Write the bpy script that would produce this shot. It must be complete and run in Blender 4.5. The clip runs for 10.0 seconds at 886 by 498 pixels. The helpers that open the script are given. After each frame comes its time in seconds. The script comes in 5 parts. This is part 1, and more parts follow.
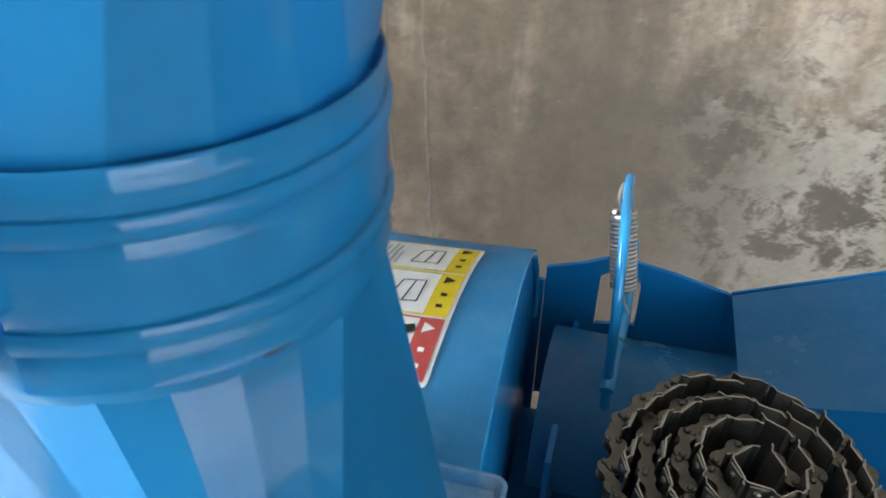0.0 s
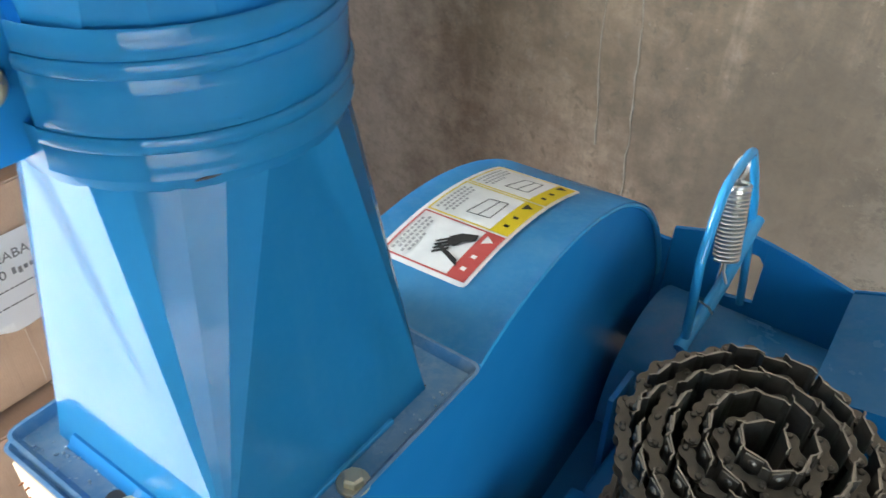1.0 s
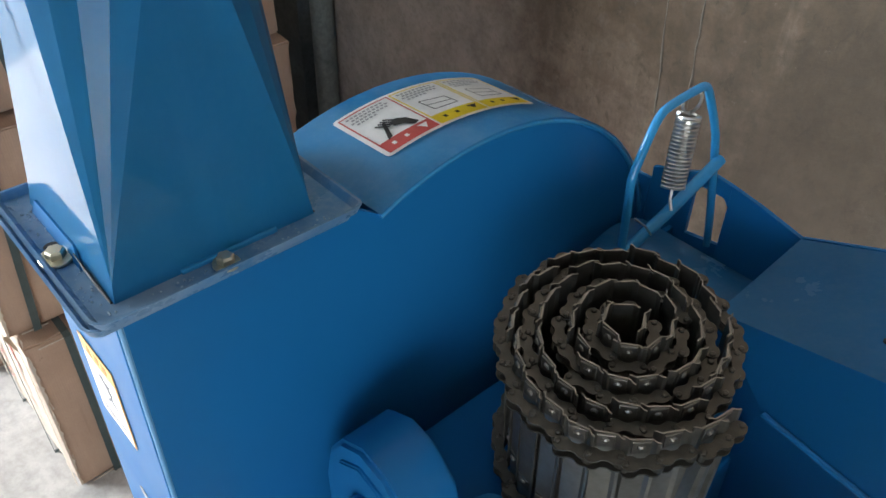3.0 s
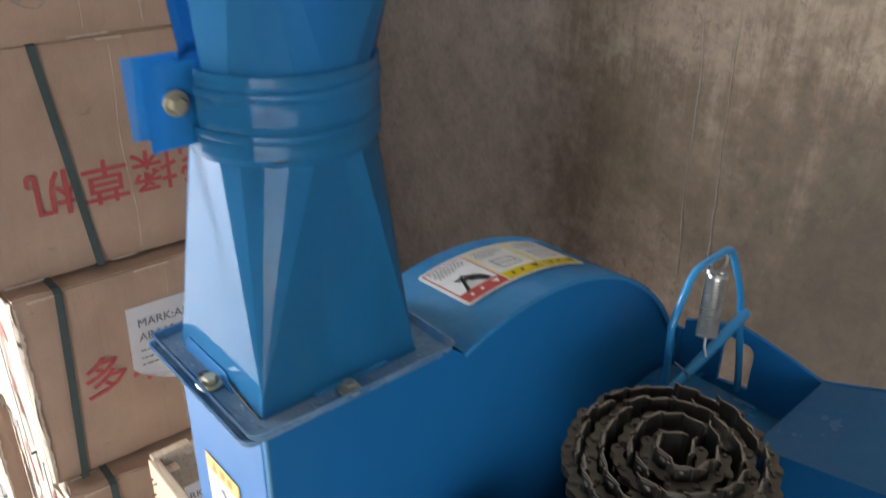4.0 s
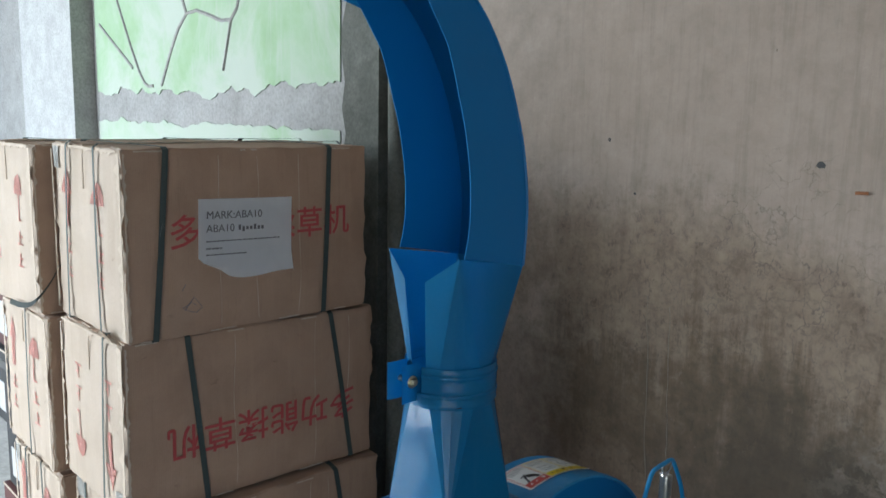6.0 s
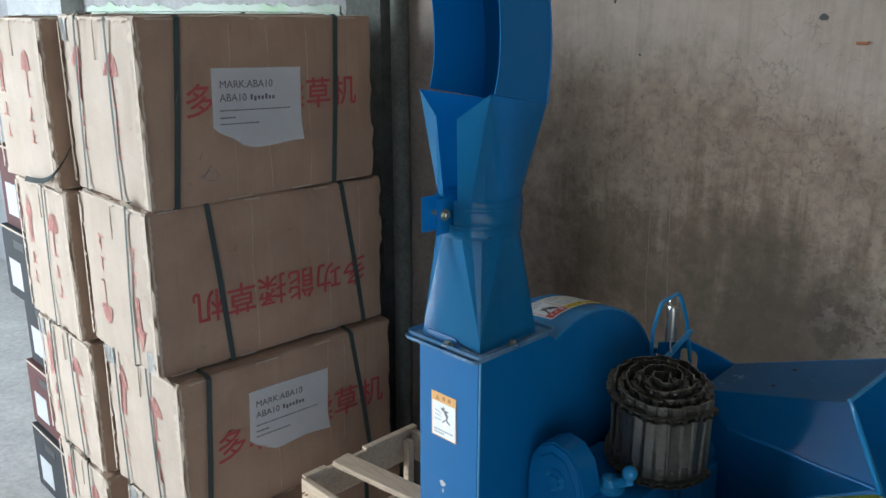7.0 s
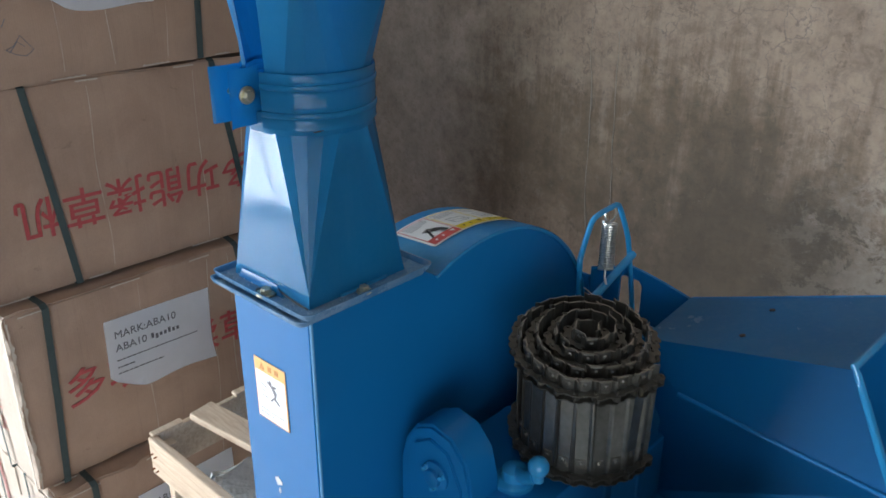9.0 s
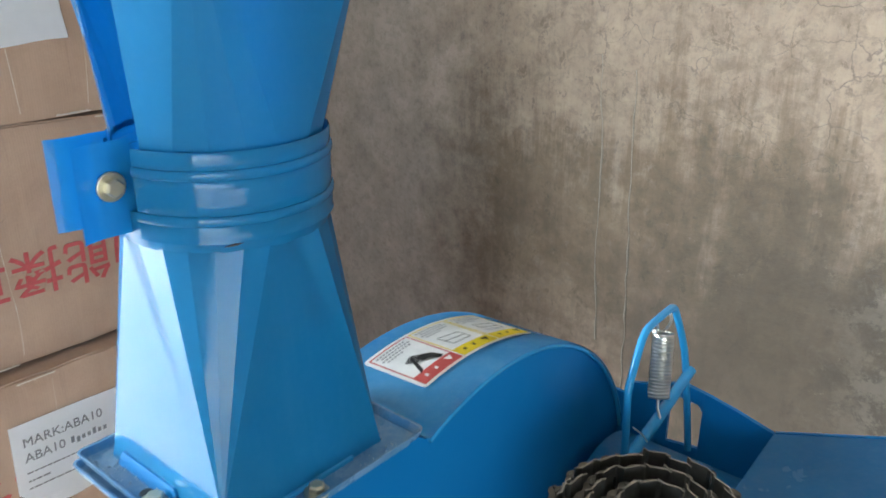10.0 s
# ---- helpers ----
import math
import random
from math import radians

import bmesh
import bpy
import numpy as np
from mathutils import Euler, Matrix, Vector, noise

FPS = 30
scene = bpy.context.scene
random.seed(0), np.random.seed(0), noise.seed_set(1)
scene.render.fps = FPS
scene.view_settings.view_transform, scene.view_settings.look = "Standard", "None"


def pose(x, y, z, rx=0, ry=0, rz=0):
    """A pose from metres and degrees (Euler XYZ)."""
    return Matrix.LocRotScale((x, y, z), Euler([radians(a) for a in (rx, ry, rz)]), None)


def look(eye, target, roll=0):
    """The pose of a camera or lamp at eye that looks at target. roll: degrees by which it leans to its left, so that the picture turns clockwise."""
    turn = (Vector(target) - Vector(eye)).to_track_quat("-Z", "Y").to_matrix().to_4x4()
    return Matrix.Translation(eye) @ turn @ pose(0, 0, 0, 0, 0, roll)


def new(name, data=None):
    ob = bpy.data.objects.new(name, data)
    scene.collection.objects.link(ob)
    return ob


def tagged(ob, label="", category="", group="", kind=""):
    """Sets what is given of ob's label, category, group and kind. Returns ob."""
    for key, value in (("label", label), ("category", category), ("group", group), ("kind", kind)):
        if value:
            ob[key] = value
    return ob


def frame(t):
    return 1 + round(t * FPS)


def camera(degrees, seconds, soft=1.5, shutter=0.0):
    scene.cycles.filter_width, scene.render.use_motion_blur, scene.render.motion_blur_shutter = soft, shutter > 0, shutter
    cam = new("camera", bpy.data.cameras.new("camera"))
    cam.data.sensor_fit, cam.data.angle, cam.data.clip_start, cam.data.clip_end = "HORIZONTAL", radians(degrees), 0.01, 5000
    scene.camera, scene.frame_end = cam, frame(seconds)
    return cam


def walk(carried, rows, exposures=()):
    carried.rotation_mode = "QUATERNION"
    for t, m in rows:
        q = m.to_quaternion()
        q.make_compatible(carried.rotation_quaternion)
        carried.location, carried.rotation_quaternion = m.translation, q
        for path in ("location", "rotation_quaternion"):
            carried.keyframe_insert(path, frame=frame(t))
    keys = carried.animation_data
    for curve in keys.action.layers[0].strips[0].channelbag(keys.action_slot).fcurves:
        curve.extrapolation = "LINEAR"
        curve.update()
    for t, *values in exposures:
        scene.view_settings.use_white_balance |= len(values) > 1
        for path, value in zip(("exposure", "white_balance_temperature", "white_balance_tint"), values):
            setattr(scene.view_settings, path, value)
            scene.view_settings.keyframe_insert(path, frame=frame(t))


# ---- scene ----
cam = camera(57.0, 10.0, 1.5, 0.25)
EXPOSURES = [(0, 3.87, 6400, 9), (0.5, 4.04, 6500, 9), (1, 4.03, 6600, 10), (1.5, 4.00, 6640, 10), (2.5, 3.30, 6600, 12), (4, 3.18, 6850, 17), (4.5, 3.05, 6600, 13), (5.2, 2.51, 6400, 10), (6.5, 2.11, 6200, 10), (7.5, 2.29, 6150, 11), (8.5, 2.53, 6260, 12), (9, 2.81, 6300, 13), (9.5, 3.30, 6300, 11), (10, 3.85, 6400, 9)]
PATH = [
    (0, (0.032, -0.082, 1.82), (-0.372, 1.532, 0.71), 1.5),
    (0.2, (0.098, -0.088, 1.829), (-0.534, 1.422, 0.684), 0.2),
    (0.5, (0.166, -0.083, 1.833), (-0.68, 1.293, 0.654), -0.3),
    (0.7, (0.179, -0.084, 1.83), (-0.701, 1.259, 0.636), -0.2),
    (1, (0.175, -0.094, 1.849), (-0.749, 1.187, 0.622), 0.7),
    (1.3, (0.197, -0.115, 1.863), (-0.832, 1.146, 0.700), 0.4),
    (1.5, (0.245, -0.11, 1.88), (-0.834, 1.082, 0.691), 0.0),
    (1.8, (0.301, -0.091, 1.879), (-0.827, 1.063, 0.697), 0.0),
    (2, (0.325, -0.088, 1.886), (-0.817, 1.033, 0.687), 0.4),
    (2.2, (0.338, -0.088, 1.87), (-0.824, 1.013, 0.676), 0.4),
    (2.5, (0.338, -0.08, 1.849), (-0.802, 0.991, 0.602), 1.2),
    (2.7, (0.35, -0.078, 1.833), (-0.78, 0.97, 0.558), 1.7),
    (3.8, (0.427, -0.143, 1.856), (-0.899, 0.975, 0.86), -0.1),
    (4, (0.424, -0.196, 1.888), (-0.919, 0.969, 0.972), 0.9),
    (4.2, (0.418, -0.268, 1.935), (-0.930, 0.964, 1.119), 1.9),
    (4.5, (0.458, -0.38, 1.997), (-0.939, 0.907, 1.369), 1.9),
    (4.8, (0.526, -0.471, 2.067), (-0.896, 0.859, 1.618), 2.6),
    (5, (0.584, -0.527, 2.111), (-0.862, 0.806, 1.746), 2.1),
    (5.2, (0.661, -0.588, 2.147), (-0.799, 0.752, 1.875), 2.0),
    (6.3, (0.796, -0.82, 2.083), (-0.614, 0.545, 1.699), 0.9),
    (6.5, (0.8, -0.848, 2.061), (-0.588, 0.517, 1.602), 0.8),
    (7, (0.813, -0.893, 2.032), (-0.554, 0.459, 1.48), 0.3),
    (7.5, (0.818, -0.863, 2.017), (-0.53, 0.471, 1.381), -0.1),
    (8, (0.797, -0.738, 1.987), (-0.525, 0.584, 1.277), 0.2),
    (8.5, (0.759, -0.595, 1.95), (-0.525, 0.732, 1.18), 0.6),
    (8.8, (0.672, -0.517, 1.931), (-0.560, 0.828, 1.112), 0.6),
    (9, (0.608, -0.459, 1.915), (-0.626, 0.892, 1.107), 0.5),
    (9.5, (0.474, -0.333, 1.9), (-0.741, 1.044, 1.109), 0.4),
    (10, (0.359, -0.214, 1.866), (-0.845, 1.207, 1.136), 0.3),
]
walk(cam, [(t, look(eye, target, roll)) for t, eye, target, roll in PATH], EXPOSURES)

# ---- exposure and light ----
world = bpy.data.worlds.new("world")
scene.world = world
world.use_nodes = True
wn = world.node_tree.nodes
sky = wn.new("ShaderNodeTexSky")
sky.sky_type, sky.sun_disc = "NISHITA", False
sky.sun_elevation, sky.sun_rotation = radians(40), radians(224)
wn["Background"].inputs["Strength"].default_value = 0.12
world.node_tree.links.new(sky.outputs[0], wn["Background"].inputs["Color"])


def area_light(name, m, sx, sy, power, colour):
    lamp = bpy.data.lights.new(name, "AREA")
    lamp.shape, lamp.size, lamp.size_y, lamp.energy, lamp.color = "RECTANGLE", sx, sy, power, colour
    ob = new(name, lamp)
    ob.matrix_world = m
    return ob


sun = bpy.data.lights.new("sun", "SUN")
sun.energy, sun.angle, sun.color = 3.2, radians(0.5), (1.0, 0.97, 0.93)
new("sun", sun).matrix_world = look((0, 0, 0), (0.48, 0.50, -0.575))

# daylight in the two wide doorways
area_light("daylight_shutter", look((-5.45, -3.9, 2.0), (-2.6, 1.0, 1.2)), 3.1, 3.8, 128, (0.79, 0.92, 1.0))
area_light("daylight_door", look((4.0, -3.9, 1.75), (0.3, 0.6, 1.3)), 4.1, 3.1, 10.5, (0.86, 0.94, 1.0))

# ---- materials ----


def material(name, rough=0.6, metal=0.0):
    m = bpy.data.materials.new(name)
    m.use_nodes = True
    b = m.node_tree.nodes["Principled BSDF"]
    b.inputs["Roughness"].default_value, b.inputs["Metallic"].default_value = rough, metal
    return m, m.node_tree, b


def node(tree, kind, **values):
    n = tree.nodes.new("ShaderNode" + kind)
    for key, value in values.items():
        n.inputs[key.replace("_", " ")].default_value = value
    return n


def place(tree, scale=(1, 1, 1), turn=(0, 0, 0), world_space=True):
    """Coordinates in metres, in the world or in the object's own space."""
    if world_space:
        src = tree.nodes.new("ShaderNodeNewGeometry").outputs["Position"]
    else:
        src = tree.nodes.new("ShaderNodeTexCoord").outputs["Object"]
    mp = node(tree, "Mapping")
    mp.inputs["Scale"].default_value, mp.inputs["Rotation"].default_value = scale, turn
    tree.links.new(src, mp.inputs["Vector"])
    return mp.outputs["Vector"]


def noise_tex(tree, vec, scale, detail=4.0, rough=0.6, distort=0.0):
    n = node(tree, "TexNoise", Scale=scale, Detail=detail, Roughness=rough, Distortion=distort)
    tree.links.new(vec, n.inputs["Vector"])
    return n.outputs["Fac"]


def ramp(tree, fac, *stops):
    r = tree.nodes.new("ShaderNodeValToRGB")
    el = r.color_ramp.elements
    while len(el) < len(stops):
        el.new(0.5)
    for e, (pos, col) in zip(el, stops):
        e.position = pos
        e.color = (*col, 1) if len(col) == 3 else col
    tree.links.new(fac, r.inputs["Fac"])
    return r.outputs["Color"]


def grey(v):
    return (v, v, v)


def mix(tree, fac, a, b, how="MIX"):
    m = tree.nodes.new("ShaderNodeMix")
    m.data_type, m.blend_type = "RGBA", how
    for sock, val in ((m.inputs["Factor"], fac), (m.inputs["A"], a), (m.inputs["B"], b)):
        if isinstance(val, (int, float)):
            sock.default_value = val
        elif isinstance(val, tuple):
            sock.default_value = (*val, 1)
        else:
            tree.links.new(val, sock)
    return m.outputs["Result"]


def maths(tree, how, a, b=0.0):
    m = tree.nodes.new("ShaderNodeMath")
    m.operation = how
    for sock, val in zip(m.inputs, (a, b)):
        if isinstance(val, (int, float)):
            sock.default_value = val
        else:
            tree.links.new(val, sock)
    return m.outputs[0]


def bump(tree, bsdf, height, strength=0.3, distance=0.002):
    b = node(tree, "Bump", Strength=strength, Distance=distance)
    tree.links.new(height, b.inputs["Height"])
    tree.links.new(b.outputs[0], bsdf.inputs["Normal"])


def put(tree, bsdf, colour=None, rough=None):
    if colour is not None:
        tree.links.new(colour, bsdf.inputs["Base Color"])
    if rough is not None:
        tree.links.new(rough, bsdf.inputs["Roughness"])


def paint(name, colour, pale, rough=0.36, dust=0.25, gloss=0.055, coat=1.0):
    """Sprayed enamel on sheet steel: slight orange peel, dust, runs, small chips."""
    m, t, b = material(name, rough)
    v = place(t)
    broad = noise_tex(t, v, 9, 2)
    runs = noise_tex(t, place(t, (30, 30, 3)), 1.5, 4)
    fine = noise_tex(t, v, 160, 3)
    specks = noise_tex(t, v, 330, 2)
    c = mix(t, ramp(t, broad, (0.35, grey(0)), (0.75, grey(dust))), colour, pale)
    c = mix(t, ramp(t, runs, (0.5, grey(0)), (0.75, grey(dust * 0.7))), c, pale)
    c = mix(t, ramp(t, fine, (0.45, grey(0)), (0.8, grey(dust * 0.5))), c, pale)
    c = mix(t, ramp(t, specks, (0.79, grey(0)), (0.83, grey(0.5))), c, tuple(x * 0.35 for x in colour))
    put(t, b, c, ramp(t, broad, (0.3, grey(rough - 0.04)), (0.7, grey(rough + 0.1))))
    b.inputs["Specular IOR Level"].default_value = 0.08
    b.inputs["Coat Weight"].default_value = coat
    t.links.new(ramp(t, noise_tex(t, v, 17, 5, 0.65), (0.3, grey(gloss * 0.85)), (0.75, grey(gloss * 1.35))), b.inputs["Coat Roughness"])
    b.inputs["Coat IOR"].default_value = 1.40
    bump(t, b, noise_tex(t, v, 60, 2), 0.06, 0.002)
    peel = node(t, "Bump", Strength=0.05, Distance=0.002)
    t.links.new(maths(t, "ADD", maths(t, "ADD", noise_tex(t, v, 22, 2), maths(t, "MULTIPLY", noise_tex(t, v, 7, 2), 2.5)), maths(t, "MULTIPLY", fine, 0.12)), peel.inputs["Height"])
    t.links.new(peel.outputs[0], b.inputs["Coat Normal"])
    return m


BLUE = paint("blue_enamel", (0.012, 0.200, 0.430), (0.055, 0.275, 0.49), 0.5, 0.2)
# flatter copy of the blue, with the shade of side faces put into its colour
BLUE_SHADED = paint("shaded_flat_blue_enamel", (0.004, 0.122, 0.322), (0.009, 0.150, 0.355), 0.55, 0.06, 0.2, 0.45)
BLUE_DUSTY = paint("dusty_blue_enamel", (0.008, 0.165, 0.38), (0.10, 0.25, 0.42), 0.5, 0.35, 0.22, 0.8)
TRAY_BLUE = paint("dust_grey_blue_enamel", (0.045, 0.165, 0.32), (0.21, 0.29, 0.37), 0.55, 0.75, 0.25, 0.6)
# scuffed and dusty, its base blue also lightened to paint in light from above
HOOD_BLUE_LIT = paint("top_lit_scuffed_blue_enamel", (0.008, 0.23, 0.52), (0.12, 0.37, 0.60), 0.5, 0.4, 0.16)
GREEN = paint("lime_enamel", (0.24, 0.30, 0.016), (0.32, 0.36, 0.09), 0.4)
GREY_PAINT = paint("grey_hammer_enamel", (0.19, 0.197, 0.185), (0.25, 0.255, 0.245), 0.45, 0.25, 0.2)
WHITE_EDGE = paint("bare_edge", (0.10, 0.30, 0.52), (0.30, 0.48, 0.62), 0.35)
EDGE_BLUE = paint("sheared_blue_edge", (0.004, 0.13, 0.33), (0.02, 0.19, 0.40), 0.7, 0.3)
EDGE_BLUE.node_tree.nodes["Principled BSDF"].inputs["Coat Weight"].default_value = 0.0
GRIT = paint("painted_spatter", (0.20, 0.33, 0.46), (0.45, 0.52, 0.56), 0.5, 0.6)
BARE = paint("chipped_primer", (0.42, 0.45, 0.46), (0.55, 0.57, 0.57), 0.5)


def plain(name, colour, rough=0.6, metal=0.0, vary=0.15, scale=60):
    m, t, b = material(name, rough, metal)
    v = place(t, world_space=False)
    f = noise_tex(t, v, scale, 4)
    c = mix(t, f, tuple(x * (1 - vary) for x in colour), tuple(min(1, x * (1 + vary)) for x in colour))
    put(t, b, c)
    bump(t, b, noise_tex(t, v, scale * 4, 3), 0.12, 0.001)
    return m


ZINC = plain("yellowed_zinc", (0.50, 0.47, 0.36), 0.38, 0.9)
SPRING = plain("bright_spring_steel", (0.62, 0.62, 0.60), 0.28, 1.0)
CHAIN = plain("oiled_dark_steel", (0.085, 0.080, 0.068), 0.42, 0.8, 0.5, 90)
SLAT = plain("oiled_slat_steel", (0.248, 0.238, 0.212), 0.30, 0.9, 0.55, 60)
TAB = plain("worn_tab_steel", (0.20, 0.19, 0.17), 0.40, 0.9, 0.5, 120)
BLACK = plain("black_print", (0.02, 0.02, 0.02), 0.6)
RED_LABEL = plain("red_label", (0.55, 0.085, 0.075), 0.45)
YELLOW_LABEL = plain("yellow_label", (0.75, 0.58, 0.02), 0.45)
ORANGE_LABEL = plain("orange_label", (0.74, 0.40, 0.13), 0.5)
ORANGE_PRINT = plain("dark_orange_print", (0.50, 0.20, 0.05), 0.6)
LABEL_TEXT = plain("brown_label_print", (0.28, 0.21, 0.03), 0.6)
DARK_INSIDE = plain("oily_dark_sheet", (0.022, 0.022, 0.018), 0.65)
WHITE_LABEL = plain("white_label", (0.84, 0.84, 0.82), 0.5)
INK_BLUE = plain("blue_symbol", (0.05, 0.35, 0.6), 0.5)
INK_RED = plain("red_carton_ink", (0.37, 0.060, 0.058), 0.8, 0, 0.35, 120)
INK_PINK = plain("faded_red_carton_ink", (0.62, 0.33, 0.285), 0.85, 0, 0.25, 120)
INK_GREY = plain("grey_print", (0.17, 0.17, 0.18), 0.7)
PALE_PRINT = plain("fine_grey_print", (0.38, 0.38, 0.38), 0.7)
STRAP = plain("green_grey_strapping", (0.040, 0.058, 0.055), 0.7, 0, 0.3)
PAPER = plain("white_paper", (0.88, 0.89, 0.91), 0.75, 0, 0.05, 25)
RUST = plain("rusty_nail", (0.22, 0.08, 0.03), 0.8)
CLEAR_TAPE = plain("glossy_parcel_tape", (0.52, 0.52, 0.50), 0.2)


def carton_material(name, colour, dark):
    m, t, b = material(name, 0.85)
    v = place(t, world_space=False)
    blotch = noise_tex(t, v, 5, 5, 0.6, 0.4)
    flutes = node(t, "TexWave", Scale=60.0, Distortion=0.6, Detail=1.0)
    flutes.wave_type, flutes.bands_direction = "BANDS", "Y"
    t.links.new(v, flutes.inputs["Vector"])
    fibre = noise_tex(t, v, 220, 3)
    c = mix(t, ramp(t, blotch, (0.35, grey(0)), (0.7, grey(1))), dark, colour)
    c = mix(t, ramp(t, fibre, (0.35, grey(0.0)), (0.75, grey(0.22))), c, tuple(x * 0.55 for x in colour))
    c = mix(t, ramp(t, noise_tex(t, v, 16, 4, 0.7, 1.2), (0.66, grey(0)), (0.74, grey(0.45))), c, tuple(x * 0.5 for x in dark))
    scuffs = noise_tex(t, place(t, (26, 26, 1.6), world_space=False), 1.6, 5, 0.65)
    c = mix(t, ramp(t, scuffs, (0.52, grey(0)), (0.72, grey(0.16))), c, tuple(min(1, x * 1.25) for x in colour))
    c = mix(t, ramp(t, scuffs, (0.30, grey(0.2)), (0.40, grey(0))), c, tuple(x * 0.6 for x in dark))
    put(t, b, c)
    bump(t, b, maths(t, "ADD", maths(t, "MULTIPLY", flutes.outputs["Fac"], 0.15), scuffs), 0.25, 0.003)
    return m


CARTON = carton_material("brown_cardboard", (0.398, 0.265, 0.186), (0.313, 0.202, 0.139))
# same cardboard, with the doorway's glare on the ends painted in as paler colour
CARTON_END_LIT = carton_material("lit_cardboard_end", (0.466, 0.381, 0.311), (0.408, 0.328, 0.256))
CARTON_EDGE = carton_material("torn_cardboard_edge", (0.53, 0.445, 0.36), (0.45, 0.365, 0.285))
BLACK_CARTON = carton_material("black_printed_carton", (0.022, 0.024, 0.028), (0.012, 0.013, 0.015))
MAROON_CARTON = carton_material("maroon_printed_carton", (0.10, 0.03, 0.025), (0.06, 0.02, 0.02))


def wood_material():
    m, t, b = material("raw_crate_wood", 0.75)
    v = place(t, (2, 22, 22), world_space=False)
    grain = noise_tex(t, v, 6, 5, 0.6, 0.8)
    c = ramp(t, grain, (0.3, (0.40, 0.285, 0.19)), (0.55, (0.53, 0.40, 0.28)), (0.8, (0.60, 0.47, 0.345)))
    c = mix(t, ramp(t, noise_tex(t, place(t), 7, 4), (0.55, grey(0)), (0.75, grey(0.4))), c, (0.24, 0.165, 0.12))
    put(t, b, c)
    bump(t, b, grain, 0.3, 0.001)
    return m


WOOD = wood_material()


def wrap_material():
    m, t, b = material("bubble_wrap", 0.25)
    v = place(t)
    cells = node(t, "TexVoronoi", Scale=110.0)
    t.links.new(v, cells.inputs["Vector"])
    c = ramp(t, noise_tex(t, v, 14, 4), (0.3, (0.36, 0.36, 0.345)), (0.7, (0.74, 0.74, 0.71)))
    put(t, b, c)
    bump(t, b, cells.outputs["Distance"], 0.8, 0.004)
    return m


WRAP = wrap_material()


def wall_material():
    """Old cement render: pale above, an olive damp stain with painted carton shade, brown below, dry flaking low on the
    right.
    """
    m, t, b = material("stained_cement_render", 0.92)
    v = place(t)
    sep = t.nodes.new("ShaderNodeSeparateXYZ")
    t.links.new(v, sep.inputs[0])
    x, z = sep.outputs["X"], sep.outputs["Z"]
    wob = noise_tex(t, v, 2.4, 5, 0.6)
    mott = noise_tex(t, v, 10, 7, 0.72)
    fine = noise_tex(t, v, 75, 5, 0.7)
    broad_streak = noise_tex(t, place(t, (9, 9, 1.1)), 2.0, 5, 0.65)
    streak = noise_tex(t, place(t, (46, 46, 2.6)), 1.2, 5, 0.7)

    def off(n, k):
        return maths(t, "MULTIPLY", maths(t, "SUBTRACT", n, 0.5), k)

    pale = mix(t, ramp(t, mott, (0.36, grey(0)), (0.66, grey(1))), (0.235, 0.189, 0.154), (0.289, 0.234, 0.196))
    mid = mix(t, ramp(t, mott, (0.36, grey(0)), (0.66, grey(1))), (0.157, 0.115, 0.085), (0.225, 0.173, 0.130))
    olive = mix(t, ramp(t, mott, (0.36, grey(0)), (0.66, grey(1))), (0.089, 0.062, 0.040), (0.153, 0.111, 0.074))
    brown = mix(t, ramp(t, mott, (0.38, grey(0)), (0.64, grey(1))), (0.117, 0.081, 0.059), (0.197, 0.145, 0.106))

    def above(z0, slope, *wobbles):
        """Height over the upper edge of stain and painted shade, which falls to the right and wavers."""
        h = maths(t, "SUBTRACT", z, maths(t, "ADD", maths(t, "MULTIPLY", x, slope), z0))
        for n, k in wobbles:
            h = maths(t, "ADD", h, off(n, k))
        return maths(t, "ADD", h, 0.5)

    # a tide mark doubling as the cartons' painted soft shadow below the pale top, an olive stain with streaky spikes,
    # brown damp at the foot
    tide_shade = above(1.81, -0.14, (wob, 0.35), (broad_streak, 0.14), (mott, 0.12))
    stain = above(1.47, -0.10, (wob, 0.55), (broad_streak, 0.62), (streak, 0.30), (mott, 0.40))
    foot = above(1.17, -0.10, (noise_tex(t, v, 4.3, 5, 0.65), 0.6), (broad_streak, 0.3))
    c = mix(t, ramp(t, foot, (0.42, grey(0)), (0.60, grey(1))), brown, olive)
    c = mix(t, ramp(t, stain, (0.40, grey(0)), (0.60, grey(1))), c, mid)
    c = mix(t, ramp(t, tide_shade, (0.41, grey(0)), (0.56, grey(1))), c, pale)
    damp = ramp(t, tide_shade, (0.41, grey(1)), (0.60, grey(0.12)))
    blot = noise_tex(t, v, 26, 5, 0.7, 0.5)
    c = mix(t, mix(t, 1.0, damp, ramp(t, blot, (0.34, grey(0.34)), (0.50, grey(0))), "MULTIPLY"), c, (0.050, 0.042, 0.027))
    c = mix(t, ramp(t, blot, (0.56, grey(0)), (0.72, grey(0.24))), c, (0.230, 0.200, 0.165))
    speck = noise_tex(t, place(t, (1, 1, 0.7)), 34, 7, 0.74, 0.4)
    c = mix(t, mix(t, 1.0, damp, ramp(t, speck, (0.375, grey(0.42)), (0.42, grey(0))), "MULTIPLY"), c, (0.045, 0.036, 0.026))
    # fine upright runs of dirt
    c = mix(t, ramp(t, streak, (0.34, grey(0.16)), (0.52, grey(0))), c, (0.053, 0.045, 0.031))
    c = mix(t, ramp(t, broad_streak, (0.56, grey(0)), (0.78, grey(0.14))), c, (0.24, 0.21, 0.178))
